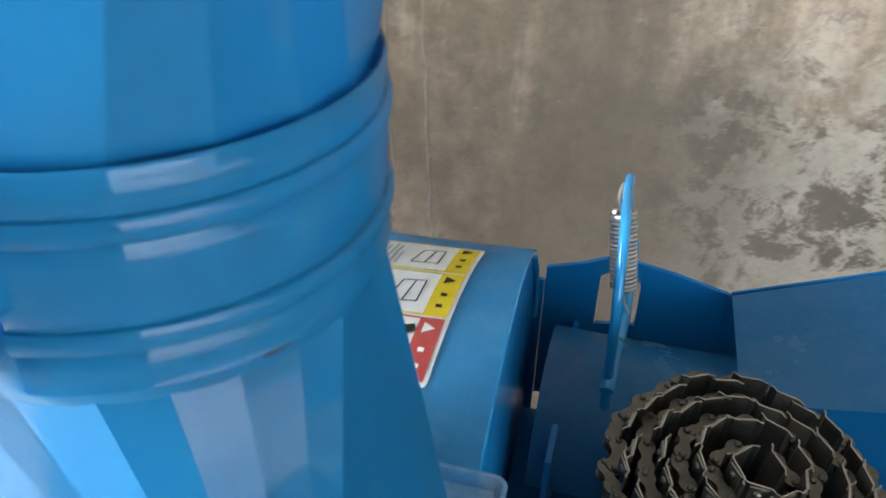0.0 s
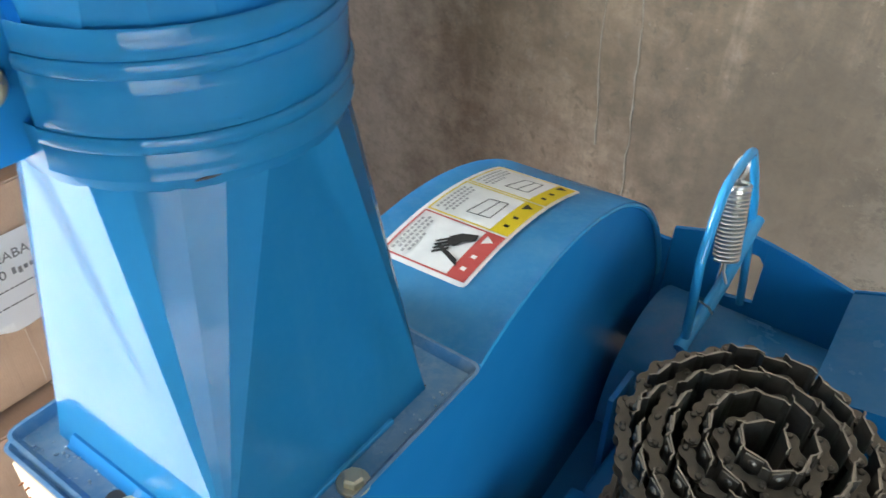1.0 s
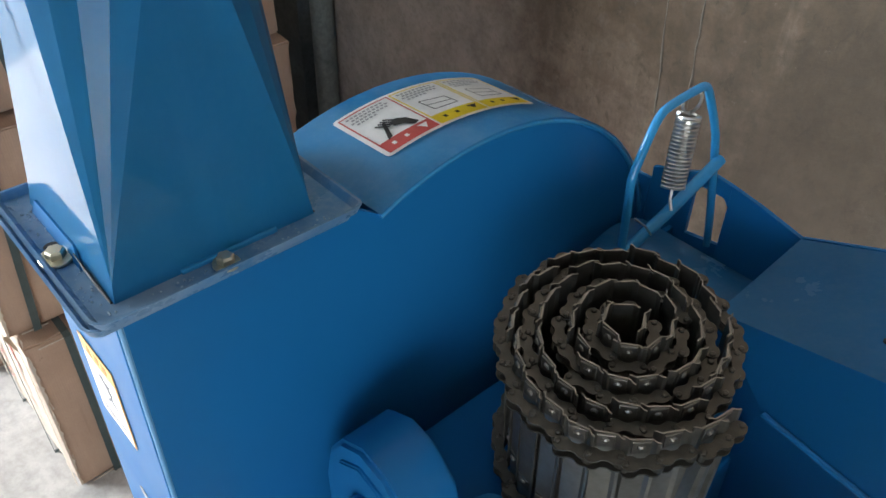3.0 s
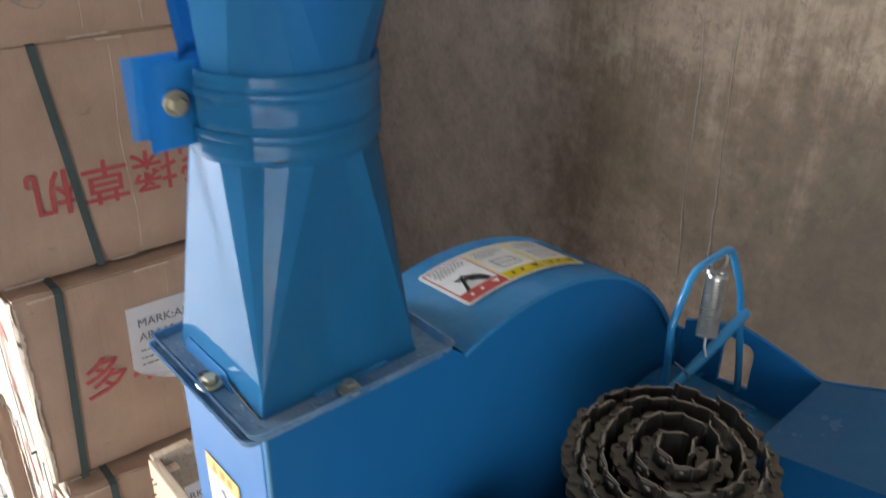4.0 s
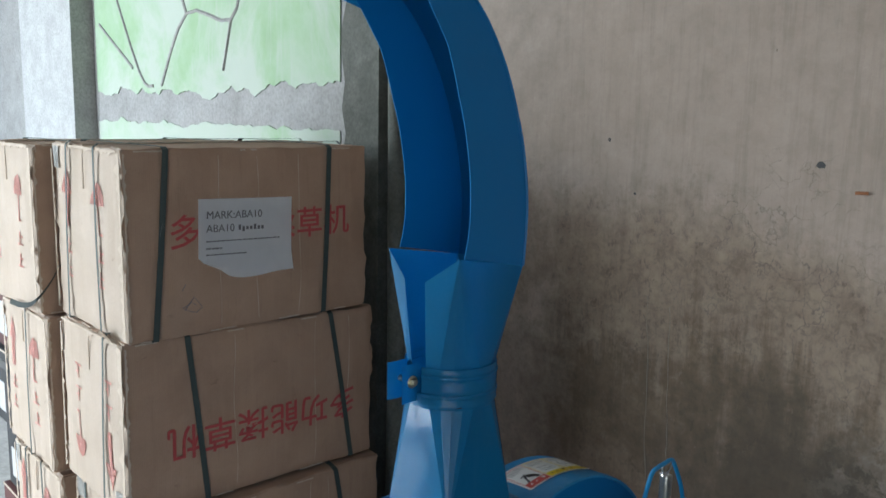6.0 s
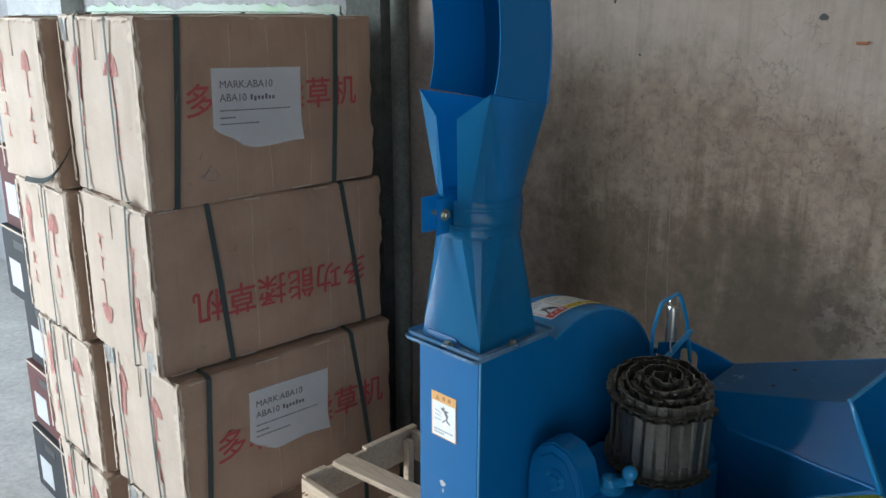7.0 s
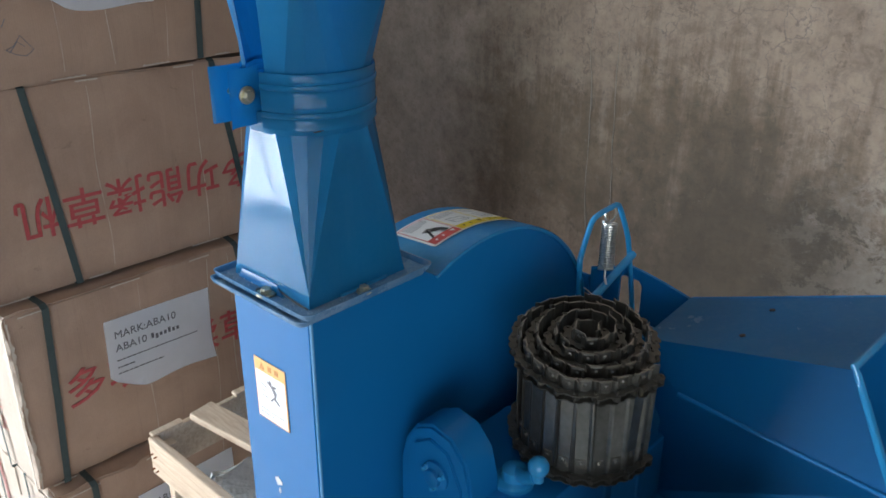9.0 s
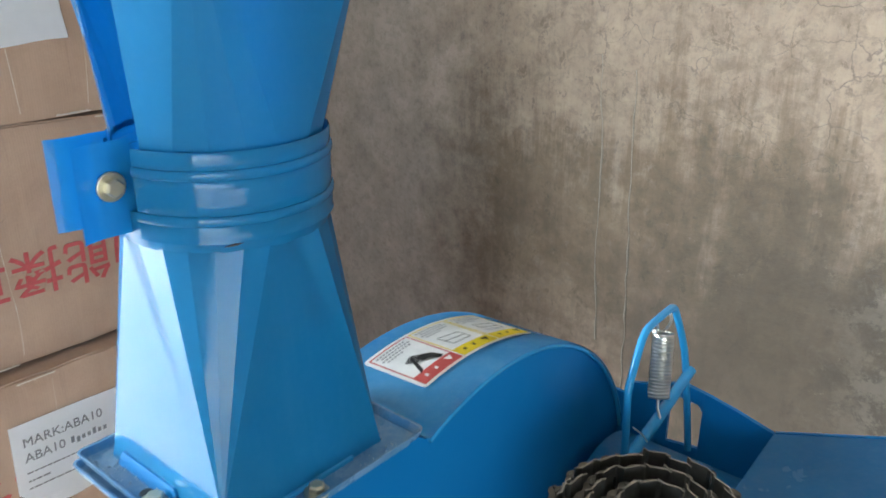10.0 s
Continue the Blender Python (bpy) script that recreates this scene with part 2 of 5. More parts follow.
    # paler grey beside the pillar: light painted in against the cartons' shadow
    pillar_light = maths(t, "ADD", maths(t, "MULTIPLY", maths(t, "SUBTRACT", -0.58, x), 1.6), maths(t, "ADD", off(wob, 0.9), off(mott, 0.7)))
    c = mix(t, ramp(t, pillar_light, (0.0, grey(0)), (0.45, grey(0.75))), c, mix(t, ramp(t, mott, (0.36, grey(0)), (0.66, grey(1))), (0.20, 0.165, 0.138), (0.285, 0.238, 0.204)))
    # dry flaking patch low down on the right
    dry = maths(t, "MINIMUM", maths(t, "SUBTRACT", x, 0.03), maths(t, "MULTIPLY", maths(t, "SUBTRACT", 1.52, z), 0.6))
    dry = maths(t, "ADD", maths(t, "MULTIPLY", dry, 2.4), off(noise_tex(t, v, 9, 8, 0.78), 1.3))
    dry = ramp(t, dry, (0.08, grey(0)), (0.34, grey(0.85)))
    spots = noise_tex(t, v, 15, 9, 0.76, 0.3)
    c = mix(t, dry, c, mix(t, ramp(t, spots, (0.455, grey(0)), (0.52, grey(1))), (0.050, 0.040, 0.030), (0.205, 0.176, 0.145)))
    # a dark damp patch low down, left of the dry part
    px, pz = maths(t, "MULTIPLY", maths(t, "SUBTRACT", x, 0.0), 1.15), maths(t, "SUBTRACT", z, 1.12)
    reach = maths(t, "SQRT", maths(t, "ADD", maths(t, "MULTIPLY", px, px), maths(t, "MULTIPLY", pz, pz)))
    for n, k in ((wob, 0.35), (broad_streak, 0.22), (mott, 0.22)):
        reach = maths(t, "ADD", reach, off(n, k))
    c = mix(t, ramp(t, reach, (0.20, grey(0.72)), (0.44, grey(0))), c, (0.044, 0.035, 0.025))
    # pale rubbed flakes and dark pits
    flakes = ramp(t, noise_tex(t, v, 23, 6, 0.75), (0.64, grey(0)), (0.70, grey(0.28)))
    c = mix(t, flakes, c, (0.22, 0.19, 0.16))
    pits = ramp(t, noise_tex(t, place(t, (1, 1, 0.55)), 40, 3, 0.6), (0.735, grey(0)), (0.765, grey(0.6)))
    c = mix(t, pits, c, (0.05, 0.045, 0.038))
    # crazing in patches of the upper part
    warp = node(t, "VectorMath")
    warp.operation = "ADD"
    nz = node(t, "TexNoise", Scale=9.0, Detail=5.0)
    t.links.new(v, nz.inputs["Vector"])
    sc = node(t, "VectorMath")
    sc.operation = "SCALE"
    sc.inputs["Scale"].default_value = 0.16
    t.links.new(nz.outputs["Color"], sc.inputs[0])
    t.links.new(v, warp.inputs[0])
    t.links.new(sc.outputs[0], warp.inputs[1])
    crack = node(t, "TexVoronoi", Scale=18.0)
    crack.feature = "DISTANCE_TO_EDGE"
    t.links.new(warp.outputs[0], crack.inputs["Vector"])
    line = ramp(t, crack.outputs["Distance"], (0.0, grey(1)), (0.028, grey(0)))
    dx, dz = maths(t, "SUBTRACT", x, 0.10), maths(t, "SUBTRACT", z, 1.68)
    away = maths(t, "SQRT", maths(t, "ADD", maths(t, "MULTIPLY", maths(t, "MULTIPLY", dx, dx), 0.8), maths(t, "MULTIPLY", maths(t, "MULTIPLY", dz, dz), 1.6)))
    spot = maths(t, "SUBTRACT", maths(t, "ADD", noise_tex(t, v, 3.1, 3), 0.30), away)
    cracks = mix(t, 1.0, mix(t, 1.0, line, ramp(t, spot, (0.40, grey(0)), (0.54, grey(1))), "MULTIPLY"), ramp(t, noise_tex(t, v, 13, 3), (0.42, grey(0.05)), (0.58, grey(1))), "MULTIPLY")
    c = mix(t, mix(t, 1.0, cracks, (0.58, 0.58, 0.58), "MULTIPLY"), c, (0.056, 0.047, 0.039))
    c = mix(t, mix(t, 1.0, damp, ramp(t, fine, (0.34, grey(0.30)), (0.52, grey(0))), "MULTIPLY"), c, (0.066, 0.055, 0.044))
    put(t, b, c)
    h = maths(t, "ADD", maths(t, "MULTIPLY", mott, 0.5), maths(t, "MULTIPLY", fine, 0.35))
    h = maths(t, "SUBTRACT", maths(t, "ADD", h, maths(t, "MULTIPLY", dry, 0.25)), maths(t, "MULTIPLY", cracks, 0.35))
    bump(t, b, h, 0.45, 0.006)
    return m


WALL = wall_material()


def mint_material():
    """Mint paint flaking off pale cement."""
    m, t, b = material("flaking_mint_paint", 0.9)
    v = place(t)
    n = noise_tex(t, v, 5, 6, 0.7)
    drips = noise_tex(t, place(t, (14, 14, 1.2)), 2, 4)
    worn = noise_tex(t, v, 1.7, 6, 0.62, 0.6)
    c = mix(t, ramp(t, n, (0.3, grey(0)), (0.7, grey(1))), (0.215, 0.33, 0.19), (0.285, 0.38, 0.265))
    c = mix(t, ramp(t, worn, (0.40, grey(0)), (0.56, grey(0.7))), c, (0.39, 0.41, 0.385))
    c = mix(t, ramp(t, drips, (0.55, grey(0)), (0.75, grey(0.5))), c, (0.36, 0.38, 0.355))
    put(t, b, c)
    bump(t, b, n, 0.3, 0.004)
    return m


MINT = mint_material()


def cement_material(name, a, bcol, scale=6):
    m, t, b = material(name, 0.92)
    v = place(t)
    n = noise_tex(t, v, scale, 6, 0.7, 0.3)
    f = noise_tex(t, v, scale * 9, 4, 0.7)
    c = mix(t, ramp(t, n, (0.3, grey(0)), (0.7, grey(1))), a, bcol)
    c = mix(t, ramp(t, f, (0.35, grey(0.4)), (0.6, grey(0))), c, tuple(k * 0.5 for k in a))
    put(t, b, c)
    bump(t, b, maths(t, "ADD", n, maths(t, "MULTIPLY", f, 0.4)), 0.5, 0.006)
    return m


CEMENT = cement_material("pale_cement", (0.215, 0.210, 0.205), (0.325, 0.32, 0.315))
WHITEWASH = cement_material("streaked_whitewash", (0.29, 0.29, 0.287), (0.43, 0.43, 0.425), 7)
DARK_CEMENT = cement_material("dark_damp_cement", (0.062, 0.066, 0.057), (0.135, 0.138, 0.122), 9)
FLOOR = cement_material("worn_concrete_floor", (0.36, 0.345, 0.32), (0.50, 0.48, 0.45), 3)
CEILING = cement_material("bare_concrete_soffit", (0.38, 0.375, 0.36), (0.46, 0.455, 0.44), 2)

# ---- mesh helpers ----


def mesh_of(name, bm, mat, smooth=False, crease=38):
    me = bpy.data.meshes.new(name)
    bmesh.ops.recalc_face_normals(bm, faces=bm.faces)
    bm.to_mesh(me)
    bm.free()
    for m in mat if isinstance(mat, (list, tuple)) else [mat]:
        me.materials.append(m)
    if smooth:
        me.polygons.foreach_set("use_smooth", [True] * len(me.polygons))
        me.set_sharp_from_angle(angle=radians(crease))
    return me


def part(name, bm, mat, parent, label="", smooth=False, crease=38):
    ob = new(name, mesh_of(name, bm, mat, smooth, crease))
    ob.parent = parent
    if label:
        ob["label"] = label
    return ob


def thing(name, label, category, group="", loc=(0, 0, 0), kind=""):
    ob = new(name)
    ob.location = loc
    ob.empty_display_size = 0.05
    return tagged(ob, label, category, group, kind)


def structure(name, bm, mat, label, category="structure"):
    return tagged(new(name, mesh_of(name, bm, mat)), label, category, kind="structure")


def box(bm, lo, hi, bevel=0.0, m=None):
    lo, hi = Vector(lo), Vector(hi)
    r = bmesh.ops.create_cube(bm, size=1)
    vs = r["verts"]
    for v in vs:
        v.co = Vector(((lo[k] + hi[k]) / 2 + v.co[k] * (hi[k] - lo[k]) for k in range(3)))
    if bevel:
        es = list({e for v in vs for e in v.link_edges})
        out = bmesh.ops.bevel(bm, geom=es, offset=bevel, segments=2, affect="EDGES", profile=0.5)
        vs = list({v for f in out["faces"] for v in f.verts} | {v for v in vs if v.is_valid})
    if m:
        bmesh.ops.transform(bm, matrix=m, verts=vs)
    return vs


def new_box(lo, hi, bevel=0.0, m=None):
    bm = bmesh.new()
    box(bm, lo, hi, bevel, m)
    return bm


def prism(bm, pts, offset):
    """A flat polygon of 3D points, given thickness along offset."""
    a = [bm.verts.new(p) for p in pts]
    b = [bm.verts.new(Vector(p) + Vector(offset)) for p in pts]
    n = len(pts)
    fs = [bm.faces.new(a), bm.faces.new(b[::-1])]
    fs += [bm.faces.new((a[i], b[i], b[(i + 1) % n], a[(i + 1) % n])) for i in range(n)]
    return a + b


def sheet(bm, rows, thick, closed=False):
    """A grid of points (rows of equal length) as sheet metal of some thickness."""
    vs = [[bm.verts.new(p) for p in row] for row in rows]
    fs = []
    w = len(rows[0])
    for i in range(len(rows) - 1):
        for j in range(w if closed else w - 1):
            k = (j + 1) % w
            fs.append(bm.faces.new((vs[i][j], vs[i][k], vs[i + 1][k], vs[i + 1][j])))
    bmesh.ops.solidify(bm, geom=fs, thickness=thick)


def tube(bm, pts, r, seg=8, closed=False):
    """A round bar along a line of points."""
    pts = [Vector(p) for p in pts]
    n = len(pts)
    rings = []
    side = None
    for i, p in enumerate(pts):
        a = pts[i - 1] if i or closed else p
        b = pts[(i + 1) % n] if i < n - 1 or closed else p
        d = (b - a).normalized()
        side = (side - d * side.dot(d)).normalized() if side else d.orthogonal().normalized()
        up = d.cross(side)
        rad = r[i] if isinstance(r, (list, tuple)) else r
        rings.append([bm.verts.new(p + rad * (math.cos(2 * math.pi * k / seg) * side + math.sin(2 * math.pi * k / seg) * up)) for k in range(seg)])
    for i in range(n if closed else n - 1):
        r0, r1 = rings[i], rings[(i + 1) % n]
        for k in range(seg):
            bm.faces.new((r0[k], r0[(k + 1) % seg], r1[(k + 1) % seg], r1[k]))
    if not closed:
        bm.faces.new(rings[0][::-1])
        bm.faces.new(rings[-1])


def arc(cx, cz, r, a0, a1, n):
    return [(cx + r * math.cos(radians(a0 + (a1 - a0) * i / n)), cz + r * math.sin(radians(a0 + (a1 - a0) * i / n))) for i in range(n + 1)]


def smooth_line(pts, n):
    """A smooth curve through points (Catmull-Rom), n steps a span."""
    pts = [Vector(p) for p in pts]
    out = []
    for i in range(len(pts) - 1):
        p0, p1, p2, p3 = pts[max(i - 1, 0)], pts[i], pts[i + 1], pts[min(i + 2, len(pts) - 1)]
        for k in range(n):
            s = k / n
            out.append(0.5 * (2 * p1 + (p2 - p0) * s + (2 * p0 - 5 * p1 + 4 * p2 - p3) * s * s + (3 * p1 - p0 - 3 * p2 + p3) * s**3))
    return out + [pts[-1]]


def disc_stack(bm, m, profile, seg=24):
    """A turned shape: (radius, height) pairs along the z axis of m."""
    rings = []
    for r, h in profile:
        rings.append([bm.verts.new(m @ Vector((r * math.cos(2 * math.pi * k / seg), r * math.sin(2 * math.pi * k / seg), h))) for k in range(seg)])
    for a, b in zip(rings, rings[1:]):
        for k in range(seg):
            bm.faces.new((a[k], a[(k + 1) % seg], b[(k + 1) % seg], b[k]))
    bm.faces.new(rings[0][::-1])
    bm.faces.new(rings[-1])


def bolt_into(name, m, parent, size=0.0065, washer=0.010, mat=None, label=""):
    """A hexagon head on a washer; z of m points out of the surface."""
    bm = bmesh.new()
    disc_stack(bm, m, [(washer, 0), (washer, 0.0014), (washer - 0.0006, 0.002)], 20)
    disc_stack(bm, m @ Matrix.Rotation(0.3, 4, "Z"), [(size, 0.002), (size, 0.006), (size - 0.0012, 0.0075)], 6)
    return part(name, bm, mat or ZINC, parent, label)


def text_mesh(name, words, size, m, mat, parent, label="", depth=0.0003, bold=0.0):
    cu = bpy.data.curves.new(name, "FONT")
    cu.body, cu.size, cu.align_x, cu.align_y, cu.extrude = words, size, "LEFT", "CENTER", depth
    cu.resolution_u, cu.offset = 3, bold
    tmp = bpy.data.objects.new(name, cu)
    scene.collection.objects.link(tmp)
    dg = bpy.context.evaluated_depsgraph_get()
    me = bpy.data.meshes.new_from_object(tmp.evaluated_get(dg))
    bpy.data.objects.remove(tmp)
    me.transform(m)
    me.materials.clear()
    me.materials.append(mat)
    ob = new(name, me)
    ob.parent = parent
    if label:
        ob["label"] = label
    return ob


def on_plane(origin, right, up):
    """Frame whose x runs along right, y along up, z out of the surface."""
    r, u = Vector(right).normalized(), Vector(up)
    n = r.cross(u).normalized()
    u = n.cross(r)
    m = Matrix((r, u, n)).transposed().to_4x4()
    m.translation = origin
    return m


def flat(m, pts, thick=0.0006):
    """A thin printed patch: 2D outline on the frame m."""
    bm = bmesh.new()
    prism(bm, [m @ Vector((x, y, 0)) for x, y in pts], (m.to_3x3() @ Vector((0, 0, thick))))
    return bm


def rect(x0, y0, x1, y1):
    return [(x0, y0), (x1, y0), (x1, y1), (x0, y1)]

# ---- the place ----
X0, X1, Y0, Y1, TOP = -8.6, 7.0, -4.0, 1.10, 4.3

structure("floor", new_box((X0 - 0.3, Y0 - 6, -0.2), (X1 + 0.3, Y1 + 0.3, 0)), FLOOR, "worn grey concrete floor of the store", "floor")
structure("wall_back", new_box((-1.56, Y1, 0), (X1, Y1 + 0.2, TOP)), WALL, "cement wall with brown damp stains, painted soft shade and fine cracks", "wall")
# out of view; dark so that little light bounces onto the machine's side
structure("wall_right", new_box((X1, Y0 - 0.2, 0), (X1 + 0.2, Y1 + 0.2, TOP)), DARK_CEMENT, "unseen cement side wall, dark to cut bounced light", "wall")
structure("wall_left", new_box((X0 - 0.2, Y0 - 0.2, 0), (X0, Y1 + 0.2, TOP)), CEMENT, "pale cement side wall of the store", "wall")
bm = bmesh.new()
box(bm, (X0, Y0 - 0.2, 0), (-7.1, Y0, TOP))
box(bm, (-3.85, Y0 - 0.2, 0), (1.9, Y0, TOP))
box(bm, (6.1, Y0 - 0.2, 0), (X1, Y0, TOP))
box(bm, (1.9, Y0 - 0.2, 3.35), (6.1, Y0, TOP))
box(bm, (-7.1, Y0 - 0.2, 4.12), (-3.85, Y0, TOP))
structure("wall_front", bm, WALL, "stained cement front wall with two wide shutter doorways, both open", "wall")
structure("ceiling", new_box((X0, Y0, TOP), (X1, Y1, TOP + 0.15)), CEILING, "bare grey concrete ceiling", "ceiling")

# the mint wall behind the cartons: paint panels between cement bands
structure("wall_mint", new_box((X0, Y1 + 0.03, 0), (-1.56, Y1 + 0.2, TOP)), CEMENT, "bright cement wall with flaking mint paint", "wall")


def ragged_panel(name, x0, x1, z0, z1, seed, label):
    n = 150

    def rough(x, k):
        """Flaked edge: broad bites with finer ones in them."""
        return 0.045 * noise.noise(Vector((x * 4, k, seed))) + 0.030 * noise.noise(Vector((x * 13, k, seed))) + 0.012 * noise.noise(Vector((x * 45, k, seed)))

    xs = [x0 + (x1 - x0) * i / n for i in range(n + 1)]
    low = [(x, z0 + rough(x, 1.7)) for x in xs]
    high = [(x, z1 + 0.6 * rough(x, 5.1)) for x in xs[::-1]]
    bm = bmesh.new()
    prism(bm, [(x, Y1 + 0.03, z) for x, z in low + high], (0, -0.006, 0))
    return structure(name, bm, MINT, label, "wall")


ragged_panel("paint_panel_upper", -4.22, -1.80, 2.23, 3.2, 1, "flaking mint green paint on the cement wall")
ragged_panel("paint_panel_lower", -4.22, -1.80, 1.2, 2.07, 2, "patch of mint green paint below the cement band")
structure("pilaster", new_box((-5.2, Y1 - 0.10, 0), (-4.27, Y1 + 0.03, TOP)), WHITEWASH, "bright whitewashed pilaster on the wall", "wall")

# fine settlement cracks in the mint paint
for k, line in enumerate((((-4.15, 2.62), (-3.70, 2.36)), ((-4.05, 3.0), (-3.62, 2.34), (-3.45, 2.26)), ((-3.35, 2.26), (-3.05, 2.60), (-2.62, 2.54), (-2.50, 2.80)), ((-2.62, 2.54), (-2.70, 2.32)), ((-3.05, 2.60), (-3.25, 2.95)))):
    bm = bmesh.new()
    tube(bm, smooth_line([(x, Y1 + 0.0235, z) for x, z in line], 4), 0.009, 5)
    structure("wall_crack", bm, CEMENT, "thin cement-filled crack in the mint paint", "wall stain")

# the dark ragged wall end with its concrete post and conduit
bm = bmesh.new()
n = 46
pts = []
rnd = random.Random(5)
for i in range(n + 1):
    z = TOP * i / n
    pts.append((-1.66 + rnd.uniform(-0.018, 0.018), z))
prism(bm, [(x, Y1 - 0.06, z) for x, z in pts] + [(-1.46, Y1 - 0.06, TOP), (-1.46, Y1 - 0.06, 0)], (0, 0.09, 0))
structure("pillar", bm, DARK_CEMENT, "dark damp concrete pillar with a ragged edge", "pillar")
pipe = thing("conduit_pipe", "grey plastic conduit pipe running up beside the pillar", "pipe", loc=(-1.385, Y1 - 0.035, 0))
bm = bmesh.new()
tube(bm, [(0, 0, 0), (0.006, 0, 1.1), (-0.004, 0, 2.2), (0, 0, TOP)], 0.032, 14)
part("pipe", bm, DARK_CEMENT, pipe, smooth=True)

# ---- the forage chopper ----
chopper = thing("forage_chopper", "blue enamelled forage chopper with a tall discharge chute", "machine")
XL, XR = -0.160, -0.015          # the drum housing's two sides
DY, DZ, DR = 0.326, 1.202, 0.288  # the drum's centre and radius, seen from the side

# side plates: the discharge box runs over into the round drum


def near_x(y):
    """The near side plate runs slightly inward towards the back."""
    return XR - 0.042 * (y - 0.014)


rim = [(y, z) for y, z in arc(DY, DZ, DR, 112, -90, 40)]
outline = [(0.014, 1.02), (0.014, 1.492), (0.186, 1.492)] + rim + [(DY - 0.18, DZ - DR)]
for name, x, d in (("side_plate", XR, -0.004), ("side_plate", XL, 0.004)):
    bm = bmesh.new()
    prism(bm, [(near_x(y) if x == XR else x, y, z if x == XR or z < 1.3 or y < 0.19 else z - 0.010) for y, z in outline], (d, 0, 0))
    part(name, bm, BLUE_SHADED, chopper)
# the box front takes the shaded blue too, toning down its lit face
part("discharge_front", new_box((XL + 0.003, 0.012, 1.03), (XR - 0.003, 0.017, 1.49), 0.001), BLUE_SHADED, chopper)
bm = bmesh.new()
tube(bm, [(XR - 0.0015, 0.0145, 1.03), (XR - 0.001, 0.0145, 1.2), (XR - 0.0015, 0.0145, 1.49)], 0.0020, 8)
part("weld_seam", bm, WHITE_EDGE, chopper, "pale worn weld along the box edge", True)

# hood over the drum, slightly proud of the side plates
bm = bmesh.new()
sheet(bm, [[(x, y, z - 0.06 * (XR - x) * max(0.0, (z - DZ) / DR)) for x in (XL - 0.004, XL + 0.04, XR - 0.05, near_x(y) + 0.004)] for y, z in arc(DY, DZ, DR + 0.003, 112, -60, 56)], 0.003)
part("hood", bm, HOOD_BLUE_LIT, chopper, "dusty curved blue sheet hood", True)
bm = bmesh.new()
tube(bm, [(near_x(y) + 0.002, y, z) for y, z in arc(DY, DZ, DR - 0.001, 112, -60, 48)], 0.0028, 8)
part("hood_bead", bm, BLUE, chopper, smooth=True)


def tray(name, z, lo, hi, rim_h, out, label=""):
    """A flat flange whose rim is folded up, with a hole for the duct: one bent sheet."""
    bm = bmesh.new()
    (x0, y0), (x1, y1) = lo, hi
    t = 0.0028
    ins = t * 0.8

    def rounded(ax, bx, ay, by, r, q, zz):
        mids = ((ax + q, ay + q, 180, q), (bx - r, ay + r, 270, r), (bx - q, by - q, 0, q), (ax + q, by - q, 90, q))
        return [bm.verts.new((cx + e * math.cos(radians(a + 18 * k)), cy + e * math.sin(radians(a + 18 * k)), zz)) for cx, cy, a, e in mids for k in range(6)]

    def ring(g, zz):
        return rounded(x0 - g, x1 + g, y0 - g, y1 + g, 0.0085 + g, 0.0035 + g, zz)

    def hole(zz):
        return rounded(-0.150, -0.026, 0.022, 0.152, 0.002, 0.002, zz)

    loops = [hole(z), hole(z + t), ring(-ins, z + t), ring(out - ins, z + rim_h), ring(out, z + rim_h), ring(0, z)]
    for i, a in enumerate(loops):
        b = loops[(i + 1) % len(loops)]
        for k in range(24):
            bm.faces.new((a[k], a[(k + 1) % 24], b[(k + 1) % 24], b[k]))
    return part(name, bm, TRAY_BLUE, chopper, label, True, 30)


tray("box_flange", 1.4885, (-0.176, -0.004), (-0.010, 0.184), 0.007, 0.003)
tray("chute_flange", 1.497, (-0.172, 0.000), (-0.003, 0.186), 0.008, 0.004, "dusty blue chute flange with folded rim")
# slotted hole beside the bolt, partly under its washer
bm = bmesh.new()
disc_stack(bm, pose(-0.0985, 0.0090, 1.4996), [(0.0052, 0), (0.0052, 0.0006)], 16)
part("slot", bm, BLACK, chopper, "dark slotted hole in the flange")
# weld spatter and grit lying in the tray
bm, rnd = bmesh.new(), random.Random(21)
for k in range(90):
    if k < 60:
        p = (rnd.uniform(-0.165, -0.012), rnd.uniform(0.000, 0.014))
    else:
        p = (rnd.uniform(-0.013, -0.004), rnd.uniform(0.01, 0.17))
    g = rnd.choice((0.0004, 0.0005, 0.0007, 0.0009))
    bmesh.ops.create_icosphere(bm, subdivisions=1, radius=g, matrix=pose(p[0], p[1], 1.4998 + g * 0.5))
part("weld_spatter", bm, GRIT, chopper, "pale beads of weld spatter in the tray", True)
bolt_into("bolt", pose(-0.084, 0.007, 1.5005), chopper, 0.0065, 0.0112)
bolt_into("bolt", pose(-0.009, 0.086, 1.5005), chopper, 0.006, 0.009)
bolt_into("bolt", pose(-0.155, 0.168, 1.5005), chopper)

# lower duct: square foot to round neck in folded facets
AX, AY, NECK = -0.107, 0.102, 0.0712


